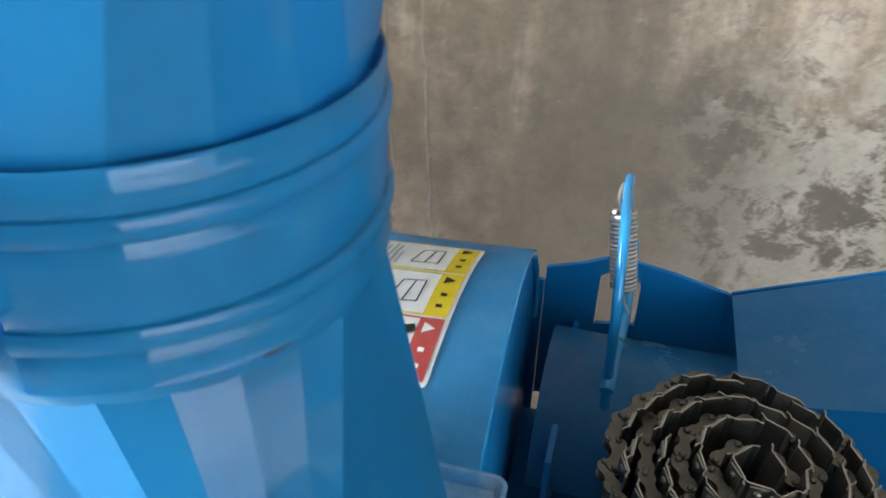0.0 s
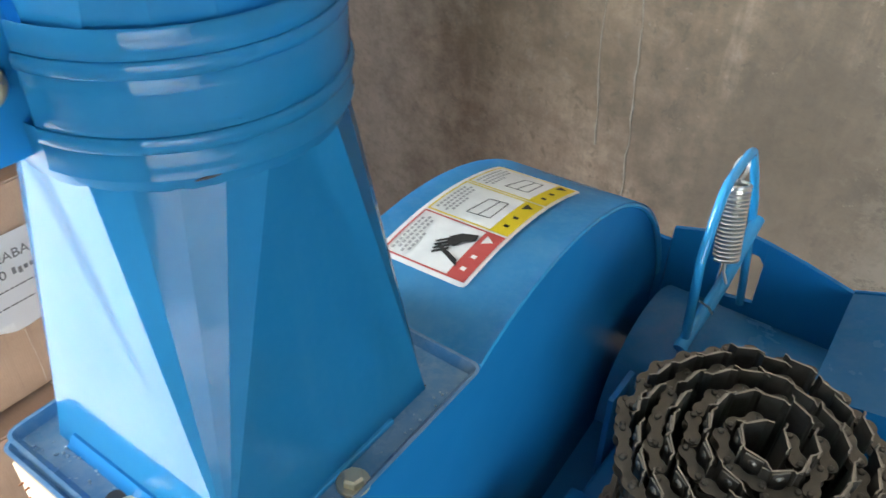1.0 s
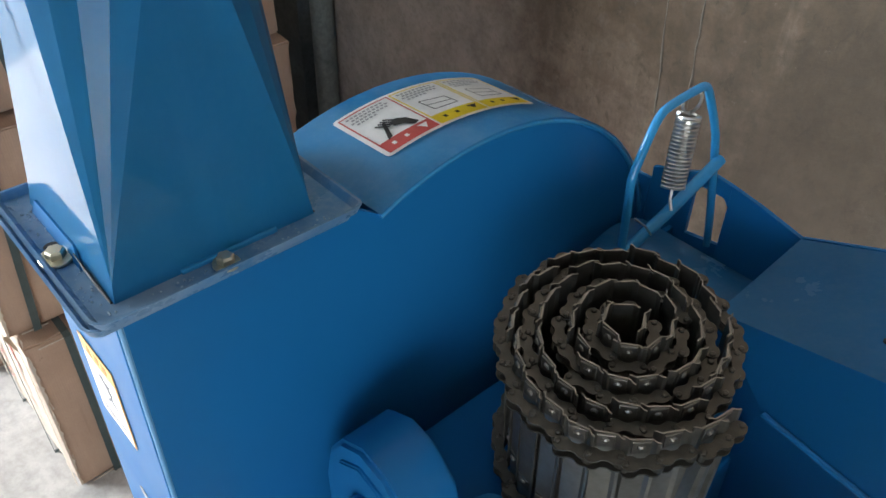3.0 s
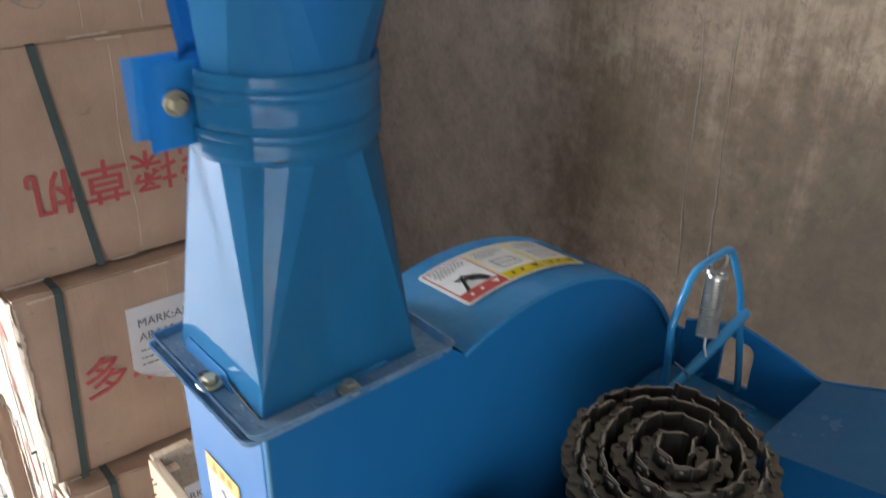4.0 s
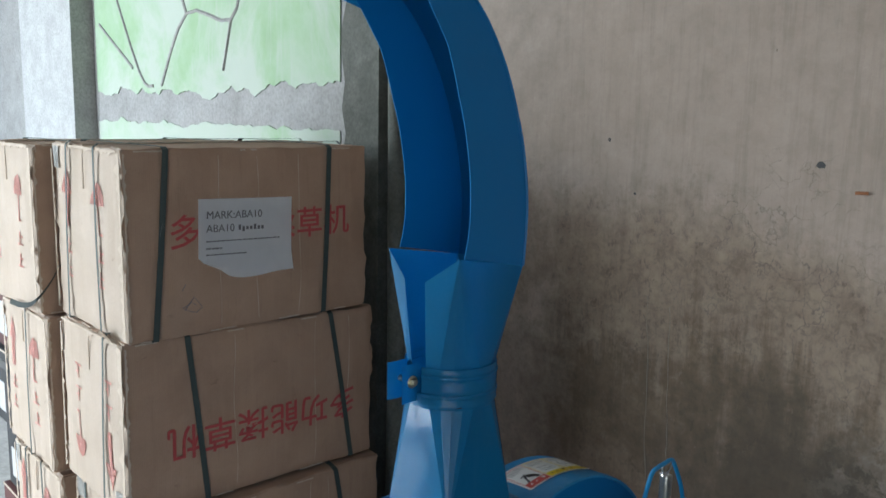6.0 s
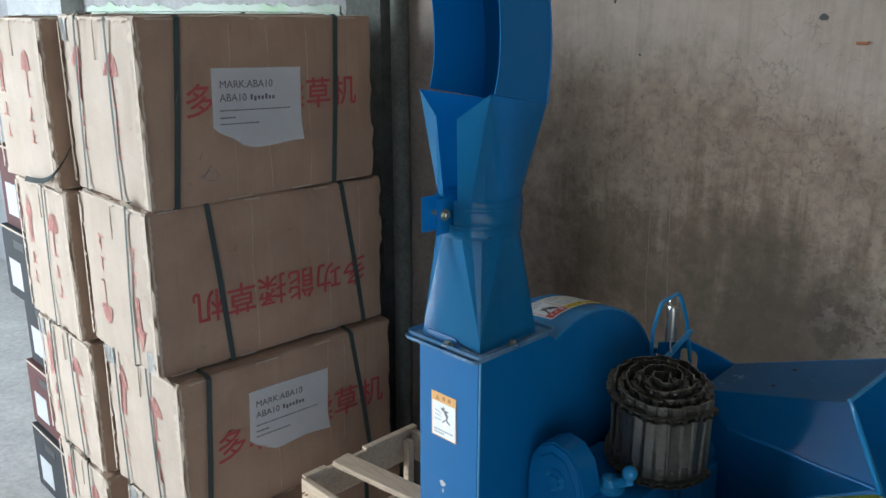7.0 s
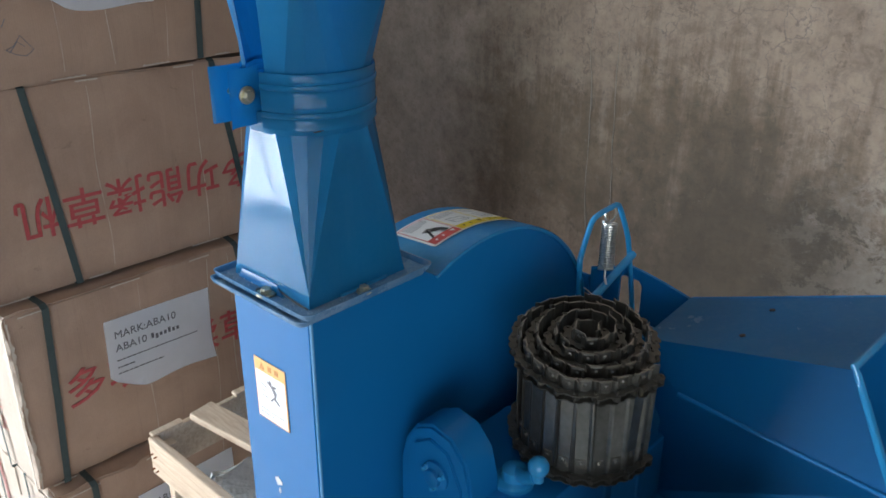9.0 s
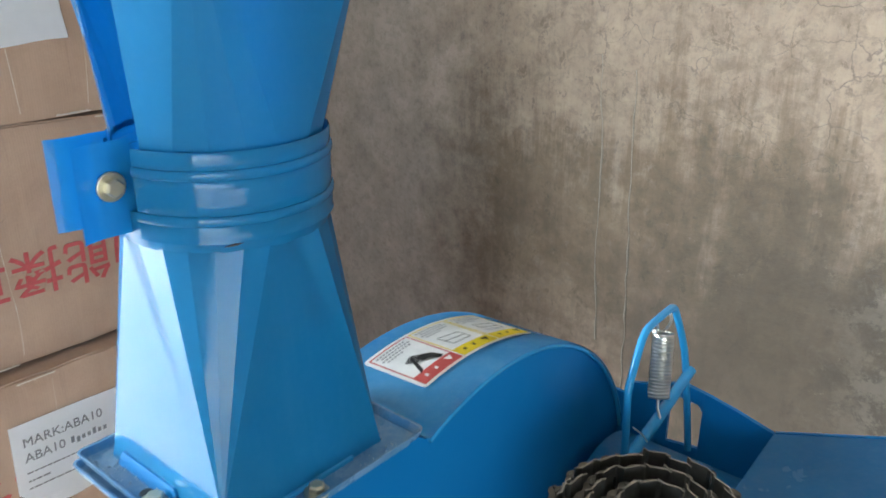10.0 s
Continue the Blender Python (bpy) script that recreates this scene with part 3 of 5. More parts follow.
def folded_duct():
    """Four triangles with their base on the square, four with their tip in its corners; the round end in facets."""
    bm = bmesh.new()
    z0, z1 = 1.4985, 1.679
    x0, x1, y0, y1 = -0.157, -0.019, 0.016, 0.160
    corner = [(x1, y1), (x0, y1), (x0, y0), (x1, y0)]
    fan = 4
    turns = [90 * q + a for q in range(4) for a in [20 + 56 * k / fan for k in range(fan + 1)] + [93]]
    n = len(turns)
    ring = [(AX + NECK * math.cos(radians(a)), AY + NECK * math.sin(radians(a))) for a in turns]
    low = [bm.verts.new((x, y, z0)) for x, y in corner]
    low2 = [bm.verts.new((x + (AX - x) * 0.03, y + (AY - y) * 0.03, z0 + 0.014)) for x, y in corner]
    top = [bm.verts.new((x, y, z1)) for x, y in ring]
    fs = []
    for q in range(4):
        p, first = (q + 1) % 4, q * (fan + 2)
        fs.append(bm.faces.new((low[q], low[p], low2[p], low2[q])))
        # the bent cone over a corner
        for j in range(fan):
            fs.append(bm.faces.new((low2[q], top[first + j + 1], top[first + j])))
        # the flat side: base on the square, a short top at the neck
        a, m_, b = (top[(first + fan + j) % n] for j in range(3))
        fs.append(bm.faces.new((low2[q], low2[p], b, m_, a)))
    bmesh.ops.solidify(bm, geom=fs, thickness=0.002)
    return bm


part("lower_duct", folded_duct(), BLUE, chopper, "folded blue sheet duct, square foot to round neck", True, 7)
bm = bmesh.new()
strip = [(-0.146, 0.0133, 1.4995), (-0.062, 0.0133, 1.4995), (-0.076, 0.0166, 1.5105), (-0.141, 0.0166, 1.5105)]
prism(bm, strip, (0, 0.0016, 0.0))
part("weld_strip", bm, BLUE_SHADED, chopper)
part("weld_strip", new_box((-0.021, 0.06, 1.499), (-0.0175, 0.13, 1.503), 0.001), BLUE, chopper)
bm = bmesh.new()
tube(bm, [(-0.072, 0.0145, 1.5075), (-0.056, 0.0150, 1.5035), (-0.036, 0.0150, 1.5010), (-0.021, 0.0152, 1.5004)], [0.0005, 0.0011, 0.0013, 0.0009], 6)
part("weld_gap", bm, BLACK, chopper, "dark gap under the open fold")

bm = bmesh.new()
tube(bm, [(-0.0203, 0.161, 1.5005), (-0.0221, 0.146, 1.5065), (-0.0226, 0.122, 1.516)], 0.0006, 6)
tube(bm, [(-0.0228, 0.112, 1.5185), (-0.0232, 0.098, 1.5225), (-0.0231, 0.088, 1.5215)], 0.0005, 6)
part("weld_gap", bm, BLACK, chopper, "thin dark gap along the weld")
bm = bmesh.new()
tube(bm, [(AX + 0.0723 * math.cos(radians(a)), AY + 0.0723 * math.sin(radians(a)), 1.6815 + 0.0002 * (a + 37)) for a in (-37, -34, -31, -28)], [0.0003, 0.0007, 0.0009, 0.0003], 6)
part("scratch", bm, BLACK, chopper, "short dark scratch under the collar")

# neck ring of the lower duct and the clamp collar above it
bm = bmesh.new()
prof = [(0.0710, 1.677), (0.0716, 1.679), (0.0719, 1.682), (0.0720, 1.688), (0.0720, 1.70)]
sheet(bm, [[(AX + r * math.cos(2 * math.pi * j / 48), AY + r * math.sin(2 * math.pi * j / 48), z) for j in range(48)] for r, z in prof], 0.002, True)
part("neck_ring", bm, BLUE, chopper, smooth=True)
bm = bmesh.new()
def bead(z, r, up=0.0014, w=0.0034):
    """A rolled half-round bead: sharp feet and a round crest."""
    return [(r, z - w - 0.0004), (r - 0.0003, z - w)] + [(r + up * math.sin(math.pi * k / 8), z - w * math.cos(math.pi * k / 8)) for k in range(1, 8)] + [(r - 0.0003, z + w), (r, z + w + 0.0004)]


prof = [(0.0742, 1.684), (0.0738, 1.6855), (0.0737, 1.688)] + bead(1.6985, 0.0737) + [(0.0738, 1.708), (0.0738, 1.718)] + bead(1.7275, 0.0737) + [(0.0737, 1.735), (0.0736, 1.741), (0.0730, 1.742)]
gap = 9.0
angs = [-90 + gap + (360 - 2 * gap) * j / 60 for j in range(61)]
sheet(bm, [[(AX + r * math.cos(radians(a)), AY + r * math.sin(radians(a)), z) for a in angs] for r, z in prof], 0.002)
part("clamp_collar", bm, BLUE, chopper, "rolled blue clamp collar with two beads", True)
for sx, x in ((1, AX + 0.000), (-1, AX - 0.027)):
    bm = bmesh.new()
    rows = []
    for y, dx in ((0.036, 0.0), (0.026, 0.001), (0.012, 0.0), (0.002, 0.0015), (-0.003, 0.004)):
        rows.append([(x + sx * dx, y, z) for z in (1.686, 1.694, 1.716, 1.737, 1.746)])
    sheet(bm, rows, 0.0025)
    part("clamp_ear", bm, BLUE, chopper, smooth=True)
bolt_into("bolt", on_plane((AX + 0.002, 0.019, 1.7185), (0, 1, 0), (0, 0, 1)), chopper, 0.0062, 0.0095)
bm = bmesh.new()
tube(bm, [(AX - 0.03, 0.019, 1.7185), (AX + 0.003, 0.019, 1.7185)], 0.004, 10)
part("bolt_shank", bm, ZINC, chopper)

# upper chute: round at the collar, square above, open at the front, bowed over
CL, CR = -0.170, -0.026
bm = bmesh.new()
z0, z1 = 1.738, 1.893
n = 18
ring = [(AX + 0.0698 * math.cos(radians(a)), AY + 0.0698 * math.sin(radians(a)), z0) for a in [-90 + 13 + (360 - 26) * j / n for j in range(n + 1)]]
yb, yf = 0.174, 0.020
corners = [(-0.081, yf, 1.876), (CR, yf + 0.016, 1.916), (CR, yb, z1), (CL, yb, z1), (CL, yf + 0.004, 1.916), (-0.127, yf, 1.876)]
tops = [bm.verts.new(p) for p in corners]
base = [bm.verts.new(p) for p in ring]
fs = []
# which base points belong to which top corner
own = [0] + [1] * 4 + [2] * 5 + [3] * 4 + [4] * 3 + [5] * 2
for j in range(n):
    if own[j] == own[j + 1]:
        fs.append(bm.faces.new((base[j], base[j + 1], tops[own[j]])))
    else:
        fs.append(bm.faces.new((base[j], base[j + 1], tops[own[j + 1]])))
        fs.append(bm.faces.new((base[j], tops[own[j + 1]], tops[own[j]])))
bmesh.ops.solidify(bm, geom=fs, thickness=0.0018)
part("chute_transition", bm, BLUE, chopper, "folded blue sheet between collar and chute, slit at the front", True, 9)

back = smooth_line([(0.174, 1.893, 0), (0.1785, 1.98, 0), (0.168, 2.06, 0), (0.150, 2.12, 0), (0.122, 2.187, 0), (0.082, 2.249, 0), (0.030, 2.298, 0), (-0.030, 2.330, 0), (-0.090, 2.345, 0)], 5)
front = smooth_line([(0.046, 1.916, 0), (0.055, 1.96, 0), (0.055, 2.02, 0), (0.044, 2.09, 0), (0.028, 2.145, 0), (0.008, 2.205, 0), (-0.010, 2.235, 0), (-0.047, 2.284, 0), (-0.080, 2.30, 0)], 5)
# chute sides and back: shade is in the darker blue
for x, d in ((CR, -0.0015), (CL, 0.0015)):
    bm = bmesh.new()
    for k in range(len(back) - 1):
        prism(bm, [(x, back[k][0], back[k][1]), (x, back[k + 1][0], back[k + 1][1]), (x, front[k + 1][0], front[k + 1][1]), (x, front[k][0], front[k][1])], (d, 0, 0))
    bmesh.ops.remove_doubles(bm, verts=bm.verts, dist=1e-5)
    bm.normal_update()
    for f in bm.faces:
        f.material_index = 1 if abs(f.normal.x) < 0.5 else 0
    part("chute_side", bm, (BLUE_SHADED, EDGE_BLUE), chopper)
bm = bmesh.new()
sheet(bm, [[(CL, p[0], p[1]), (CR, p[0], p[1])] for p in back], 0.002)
part("chute_back", bm, BLUE_SHADED, chopper, smooth=True)
bm = bmesh.new()
tube(bm, [(CR + 0.0005, p[0], p[1]) for p in back], 0.0022, 6)
part("chute_seam", bm, BLUE_SHADED, chopper, smooth=True)
bm = bmesh.new()
prism(bm, [(CL, -0.030, 2.268), (CL, -0.095, 2.285), (CL, -0.09, 2.345), (CL, -0.03, 2.33)], (-0.002, 0, 0))
part("deflector_lug", bm, BLUE, chopper)
bolt_into("bolt", on_plane((CL + 0.002, -0.055, 2.293), (0, 1, 0), (0, 0, 1)), chopper, 0.004, 0.006, BLUE)

# gearbox in front of the drum side
bm = bmesh.new()
pts = [(-0.010, 1.05), (-0.010, 1.240), (-0.002, 1.275), (0.016, 1.303), (0.044, 1.317), (0.076, 1.311), (0.100, 1.286), (0.111, 1.245), (0.111, 1.05)]
prism(bm, [(x, 0.139, z) for x, z in pts], (0, 0.055, 0))
bmesh.ops.bevel(bm, geom=[e for e in bm.edges if abs((e.verts[0].co - e.verts[1].co).y) < 0.01], offset=0.004, segments=2, affect="EDGES")
part("gear_cover", bm, BLUE_SHADED, chopper, "arched blue cast gear cover", True)
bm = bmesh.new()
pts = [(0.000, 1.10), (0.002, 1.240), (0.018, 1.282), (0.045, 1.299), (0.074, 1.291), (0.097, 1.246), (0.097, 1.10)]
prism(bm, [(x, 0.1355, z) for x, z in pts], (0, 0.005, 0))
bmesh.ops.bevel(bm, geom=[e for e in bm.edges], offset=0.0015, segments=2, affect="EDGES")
part("cover_rib", bm, BLUE_SHADED, chopper, smooth=True)
part("gear_housing", new_box((0.006, 0.146, 0.95), (0.174, 0.345, 1.227), 0.004), BLUE_SHADED, chopper, "square blue gear housing with bolted end covers", True)
part("housing_face", new_box((0.100, 0.1405, 1.0), (0.172, 0.148, 1.226), 0.002), BLUE_SHADED, chopper)
for x, z, r in ((0.058, 1.252, 0.020), (0.119, 1.178, 0.026), (0.050, 1.140, 0.025)):
    bm = bmesh.new()
    yf = 0.1405 if x > 0.1 else 0.1352
    disc_stack(bm, on_plane((x, yf, z), (1, 0, 0), (0, 0, 1)), [(r, 0), (r, 0.004), (r * 0.62, 0.006), (r * 0.55, 0.011), (r * 0.4, 0.012)], 20)
    part("bearing_cap", bm, BLUE_SHADED, chopper, smooth=True)
    for k in range(3):
        a = 2 * math.pi * k / 3 + 0.5
        bolt_into("cap_bolt", on_plane((x + r * 0.8 * math.cos(a), yf - 0.0045, z + r * 0.8 * math.sin(a)), (1, 0, 0), (0, 0, 1)), chopper, 0.0035, 0.0045, BLUE)
m = on_plane((0.152, 0.165, 1.2276), (0.42, 0.91, 0), (-0.91, 0.42, 0))
olab = part("warning_label", flat(m, rect(-0.008, -0.012, 0.029, 0.008)), ORANGE_PRINT, chopper, "small orange warning label on the gear housing")
for k in range(4):
    part("print_bar", flat(m @ pose(0, 0, 0.0006), rect(-0.005 + k * 0.0083, -0.007, 0.001 + k * 0.0083, 0.004), 0.0003), ORANGE_LABEL, olab)

# selector lever with a ball knob
bm = bmesh.new()
disc_stack(bm, pose(0.118, 0.215, 1.227), [(0.026, 0), (0.026, 0.006), (0.018, 0.010), (0.016, 0.022), (0.008, 0.026)], 20)
tube(bm, [(0.118, 0.215, 1.243), (0.140, 0.208, 1.250), (0.157, 0.206, 1.262)], 0.009, 10)
lever = part("selector_lever", bm, BLUE, chopper, "short blue cast selector lever", True)
bm = bmesh.new()
bmesh.ops.create_uvsphere(bm, u_segments=20, v_segments=14, radius=0.0135, matrix=pose(0.159, 0.207, 1.278))
disc_stack(bm, pose(0.159, 0.207, 1.258), [(0.008, 0), (0.007, 0.010)], 12)
part("ball_knob", bm, BLUE, lever, "round blue ball knob", True)

# feed throat behind the chain: arched roller cover, bracket plate with a slot, handle and spring
bm = bmesh.new()
sheet(bm, [[(x, y, z) for x in (-0.012, 0.10, 0.205)] for y, z in arc(0.515, 1.225, 0.095, 175, 5, 18)], 0.004)
part("roller_cover", bm, BLUE_DUSTY, chopper, smooth=True)
bm = bmesh.new()
prism(bm, [(-0.030, 0.600, 1.18), (-0.030, 0.600, 1.35), (0.008, 0.600, 1.362), (0.024, 0.600, 1.370), (0.024, 0.600, 1.18)], (0, 0.005, 0))
prism(bm, [(0.0242, 0.600, 1.349), (0.0242, 0.600, 1.370), (0.042, 0.600, 1.374), (0.064, 0.600, 1.371), (0.064, 0.600, 1.346), (0.058, 0.600, 1.354), (0.030, 0.600, 1.355)], (0, 0.005, 0))
prism(bm, [(0.0242, 0.600, 1.18), (0.0242, 0.600, 1.290), (0.064, 0.600, 1.296), (0.064, 0.600, 1.18)], (0, 0.005, 0))
prism(bm, [(0.0642, 0.600, 1.18), (0.0642, 0.600, 1.371), (0.100, 0.600, 1.364), (0.147, 0.600, 1.352), (0.200, 0.600, 1.330), (0.200, 0.600, 1.18)], (0, 0.005, 0))
part("bracket_plate", bm, BLUE_SHADED, chopper, "blue bracket plate with an upright slot")
part("throat_floor", new_box((-0.046, 0.36, 1.150), (0.003, 0.598, 1.156), 0.001), BLUE_SHADED, chopper)
part("throat_back", new_box((-0.048, 0.598, 1.10), (-0.0305, 0.603, 1.335), 0.001), BLUE_SHADED, chopper)
part("throat_side", new_box((0.004, 0.40, 1.15), (0.010, 0.60, 1.29), 0.001), BLUE_SHADED, chopper)

bm = bmesh.new()
loop = smooth_line([(0.046, 0.448, 1.320), (0.044, 0.449, 1.380), (0.042, 0.449, 1.425), (0.041, 0.452, 1.440), (0.039, 0.470, 1.472), (0.038, 0.481, 1.485), (0.037, 0.496, 1.489), (0.036, 0.530, 1.4905), (0.036, 0.548, 1.490), (0.036, 0.558, 1.481), (0.039, 0.573, 1.450), (0.040, 0.579, 1.436), (0.043, 0.583, 1.415), (0.050, 0.596, 1.33), (0.053, 0.600, 1.290)], 4)
tube(bm, loop, 0.0042, 10)
handle = part("lift_handle", bm, BLUE, chopper, "bent blue rod lifting handle", True)
bm = bmesh.new()
tube(bm, [(0.045, 0.440, 1.346), (0.050, 0.505, 1.374), (0.049, 0.588, 1.402)], 0.0062, 10)
part("cross_rod", bm, BLUE, handle, smooth=True)
bm = bmesh.new()
p0, p1 = Vector((0.035, 0.534, 1.466)), Vector((0.046, 0.514, 1.400))
d = (p1 - p0).normalized()
s1 = d.orthogonal().normalized()
s2 = d.cross(s1)
turns, per = 19, 12
coil = [p0 + (p1 - p0) * (i / (turns * per)) + 0.0102 * (math.cos(2 * math.pi * i / per) * s1 + math.sin(2 * math.pi * i / per) * s2) for i in range(turns * per + 1)]
tube(bm, coil, 0.0020, 6)
hook = [p0 - d * 0.012 + 0.0105 * (math.cos(2 * math.pi * i / 16) * d + math.sin(2 * math.pi * i / 16) * Vector((0.3, 0.95, 0)).normalized()) for i in range(15)]
tube(bm, hook, 0.0016, 6)
tube(bm, [p1, p1 + d * 0.012, p1 + d * 0.022 + Vector((0.004, 0, 0))], 0.0016, 6)
part("tension_spring", bm, SPRING, handle, "bright zinc-plated tension spring hooked over the rod", True)
bm = bmesh.new()
tube(bm, [(0.047, 0.458, 1.39), (0.052, 0.470, 1.378), (0.055, 0.478, 1.366)], 0.001, 6)
part("split_pin", bm, SPRING, handle)

# feed hopper, open to the side
HL, HC, HN, HF = Vector((0.152, 0.448, 1.353)), Vector((0.148, 0.592, 1.358)), Vector((0.428, 0.410, 1.437)), Vector((0.436, 0.622, 1.452))
HB = Vector((0.502, 0.358, 1.336))
bm = bmesh.new()
sheet(bm, [[HL, HC], [HL.lerp(HN, 0.5), HC.lerp(HF, 0.5)], [HN, HF]], 0.003)
part("hopper_top", bm, BLUE_DUSTY, chopper, "dusty blue sheet top of the feed hopper")
low_l, low_r = Vector((0.185, 0.432, 1.12)), Vector((0.52, 0.345, 1.29))
bm = bmesh.new()
fold = Vector((0.225, 0.417, 1.313))
v = [bm.verts.new(p) for p in (HL, HN, HB, fold, low_r, Vector((0.52, 0.352, 1.10)), low_l)]
fs = [bm.faces.new([v[k] for k in f]) for f in ((0, 1, 2, 3), (3, 2, 4, 5, 6), (0, 3, 6))]
bmesh.ops.solidify(bm, geom=list(bm.faces), thickness=0.003)
part("hopper_near_side", bm, BLUE_SHADED, chopper, "folded blue sheet side of the feed hopper")
bm = bmesh.new()
tube(bm, [fold + Vector((0.004, -0.003, 0)), fold.lerp(HB, 0.5) + Vector((0, -0.002, -0.001)), HB + Vector((-0.004, -0.002, -0.001))], 0.0030, 8)
part("hopper_fold", bm, BLUE_SHADED, chopper, smooth=True)
bm = bmesh.new()
prism(bm, [HC + Vector((0, 0.0035, 0)), HF + Vector((0, 0.0035, 0)), Vector((0.51, 0.660, 1.33)), Vector((0.51, 0.660, 1.10)), Vector((0.15, 0.6075, 1.10))], (0, 0.003, 0))
part("hopper_far_side", bm, BLUE_SHADED, chopper)
part("hopper_floor", new_box((0.15, 0.395, 1.13), (0.50, 0.60, 1.136)), BLUE_SHADED, chopper)
bm = bmesh.new()
tube(bm, [HF, HF.lerp(HN, 0.5), HN + Vector((-0.004, 0.004, 0)), HN + Vector((0.003, 0, -0.006)), HN.lerp(HB, 0.5), HB, low_r, Vector((0.52, 0.352, 1.10))], 0.0045, 8)
part("hopper_rim", bm, BLUE, chopper, smooth=True)
for p in (HL.lerp(HN, 0.45).lerp(HC.lerp(HF, 0.45), 0.25), HL.lerp(HN, 0.35).lerp(HC.lerp(HF, 0.5), 0.72)):
    bm = bmesh.new()
    disc_stack(bm, pose(p.x, p.y, p.z + 0.0005, 0, -14, 0), [(0.004, 0), (0.004, 0.0015), (0.002, 0.002)], 10)
    part("rivet", bm, BLACK, chopper)
part("feed_frame", new_box((0.176, 0.36, 0.95), (0.215, 0.60, 1.235), 0.003), BLUE_SHADED, chopper)
part("feed_frame", new_box((0.012, 0.35, 1.0), (0.174, 0.595, 1.21), 0.003), BLUE_SHADED, chopper)
part("throat_post", new_box((0.176, 0.424, 1.10), (0.184, 0.432, 1.335), 0.001), BLUE, chopper)

# hinged base bracket under the discharge box and the base frame
bm = bmesh.new()
box(bm, (-0.158, -0.040, 1.02), (0.006, 0.010, 1.108), 0.002)
part("base_bracket", bm, BLUE, chopper)
for x in (-0.146, -0.010):
    bm = bmesh.new()
    pts = [(-0.036, 1.104), (-0.034, 1.118)] + [(-0.021 + 0.013 * math.cos(radians(a)), 1.126 + 0.013 * math.sin(radians(a))) for a in range(150, 29, -30)] + [(0.000, 1.132), (0.010, 1.130), (0.010, 1.104)]
    prism(bm, [(x, y, z) for y, z in pts], (0.005, 0, 0))
    part("hinge_ear", bm, BLUE, chopper)
bm = bmesh.new()
tube(bm, [(-0.150, -0.020, 1.123), (-0.001, -0.020, 1.123)], 0.0060, 12)
part("hinge_rod", bm, BLUE, chopper, smooth=True)
bm = bmesh.new()
rnd = random.Random(8)
tube(bm, [(-0.145 + 0.132 * k / 14, 0.010, 1.135 + rnd.uniform(-0.001, 0.001)) for k in range(15)], [0.004 + rnd.uniform(-0.001, 0.001) for k in range(15)], 7)
part("weld_bead", bm, WHITE_EDGE, chopper, "pale lumpy weld bead", True)
for lo, hi in (((-0.18, 0.0, 0.92), (0.50, 0.05, 1.02)), ((-0.18, 0.55, 0.92), (0.50, 0.60, 1.02)), ((-0.18, 0.05, 0.92), (-0.13, 0.55, 0.97)), ((0.45, 0.05, 0.92), (0.50, 0.55, 0.97))):
    part("base_beam", new_box(lo, hi, 0.003), BLUE, chopper)
for x in (-0.18, 0.45):
    for y in (0.0, 0.55):
        part("base_leg", new_box((x + 0.002, y + 0.002, 0), (x + 0.048, y + 0.048, 0.92), 0.003), BLUE, chopper)

# stickers: three-panel hazard label on the hood, impact hazard label on the box


def on_hood(x, y_arc, lift=0.0):
    a = radians(90) - (y_arc - DY) / DR
    r = DR + 0.0045 + lift
    return Vector((x, DY + r * math.cos(a), DZ + r * math.sin(a) - 0.06 * (XR - x)))


def hood_patch(x0, x1, s0, s1, lift, n=14):
    bm = bmesh.new()
    sheet(bm, [[on_hood(x0, s0 + (s1 - s0) * k / n, lift), on_hood(x1, s0 + (s1 - s0) * k / n, lift)] for k in range(n + 1)], 0.0004)
    return bm


def hood_poly(pts, lift):
    bm = bmesh.new()
    top = [bm.verts.new(on_hood(x, s, lift)) for x, s in pts]
    bm.faces.new(top)
    bmesh.ops.solidify(bm, geom=list(bm.faces), thickness=0.0003)
    return bm


SX0, SX1, S0, S1 = -0.142, -0.062, 0.260, 0.430
bm = bmesh.new()
cuts = [(S0, 0.004), (S0 + 0.0012, 0.0012), (S0 + 0.004, 0.0)] + [(S0 + 0.004 + (S1 - S0 - 0.008) * k / 12, 0.0) for k in range(1, 12)] + [(S1 - 0.004, 0.0), (S1 - 0.0012, 0.0012), (S1, 0.004)]
sheet(bm, [[on_hood(SX0 + d, s), on_hood(SX1 - d, s)] for s, d in cuts], 0.0004)
label3 = part("hazard_label", bm, WHITE_LABEL, chopper, "white three-panel hazard sticker with red and yellow headers")
SX0, SX1, S0, S1 = SX0 + 0.003, SX1 - 0.001, S0 + 0.003, S1 - 0.003
step = (S1 - S0) / 3
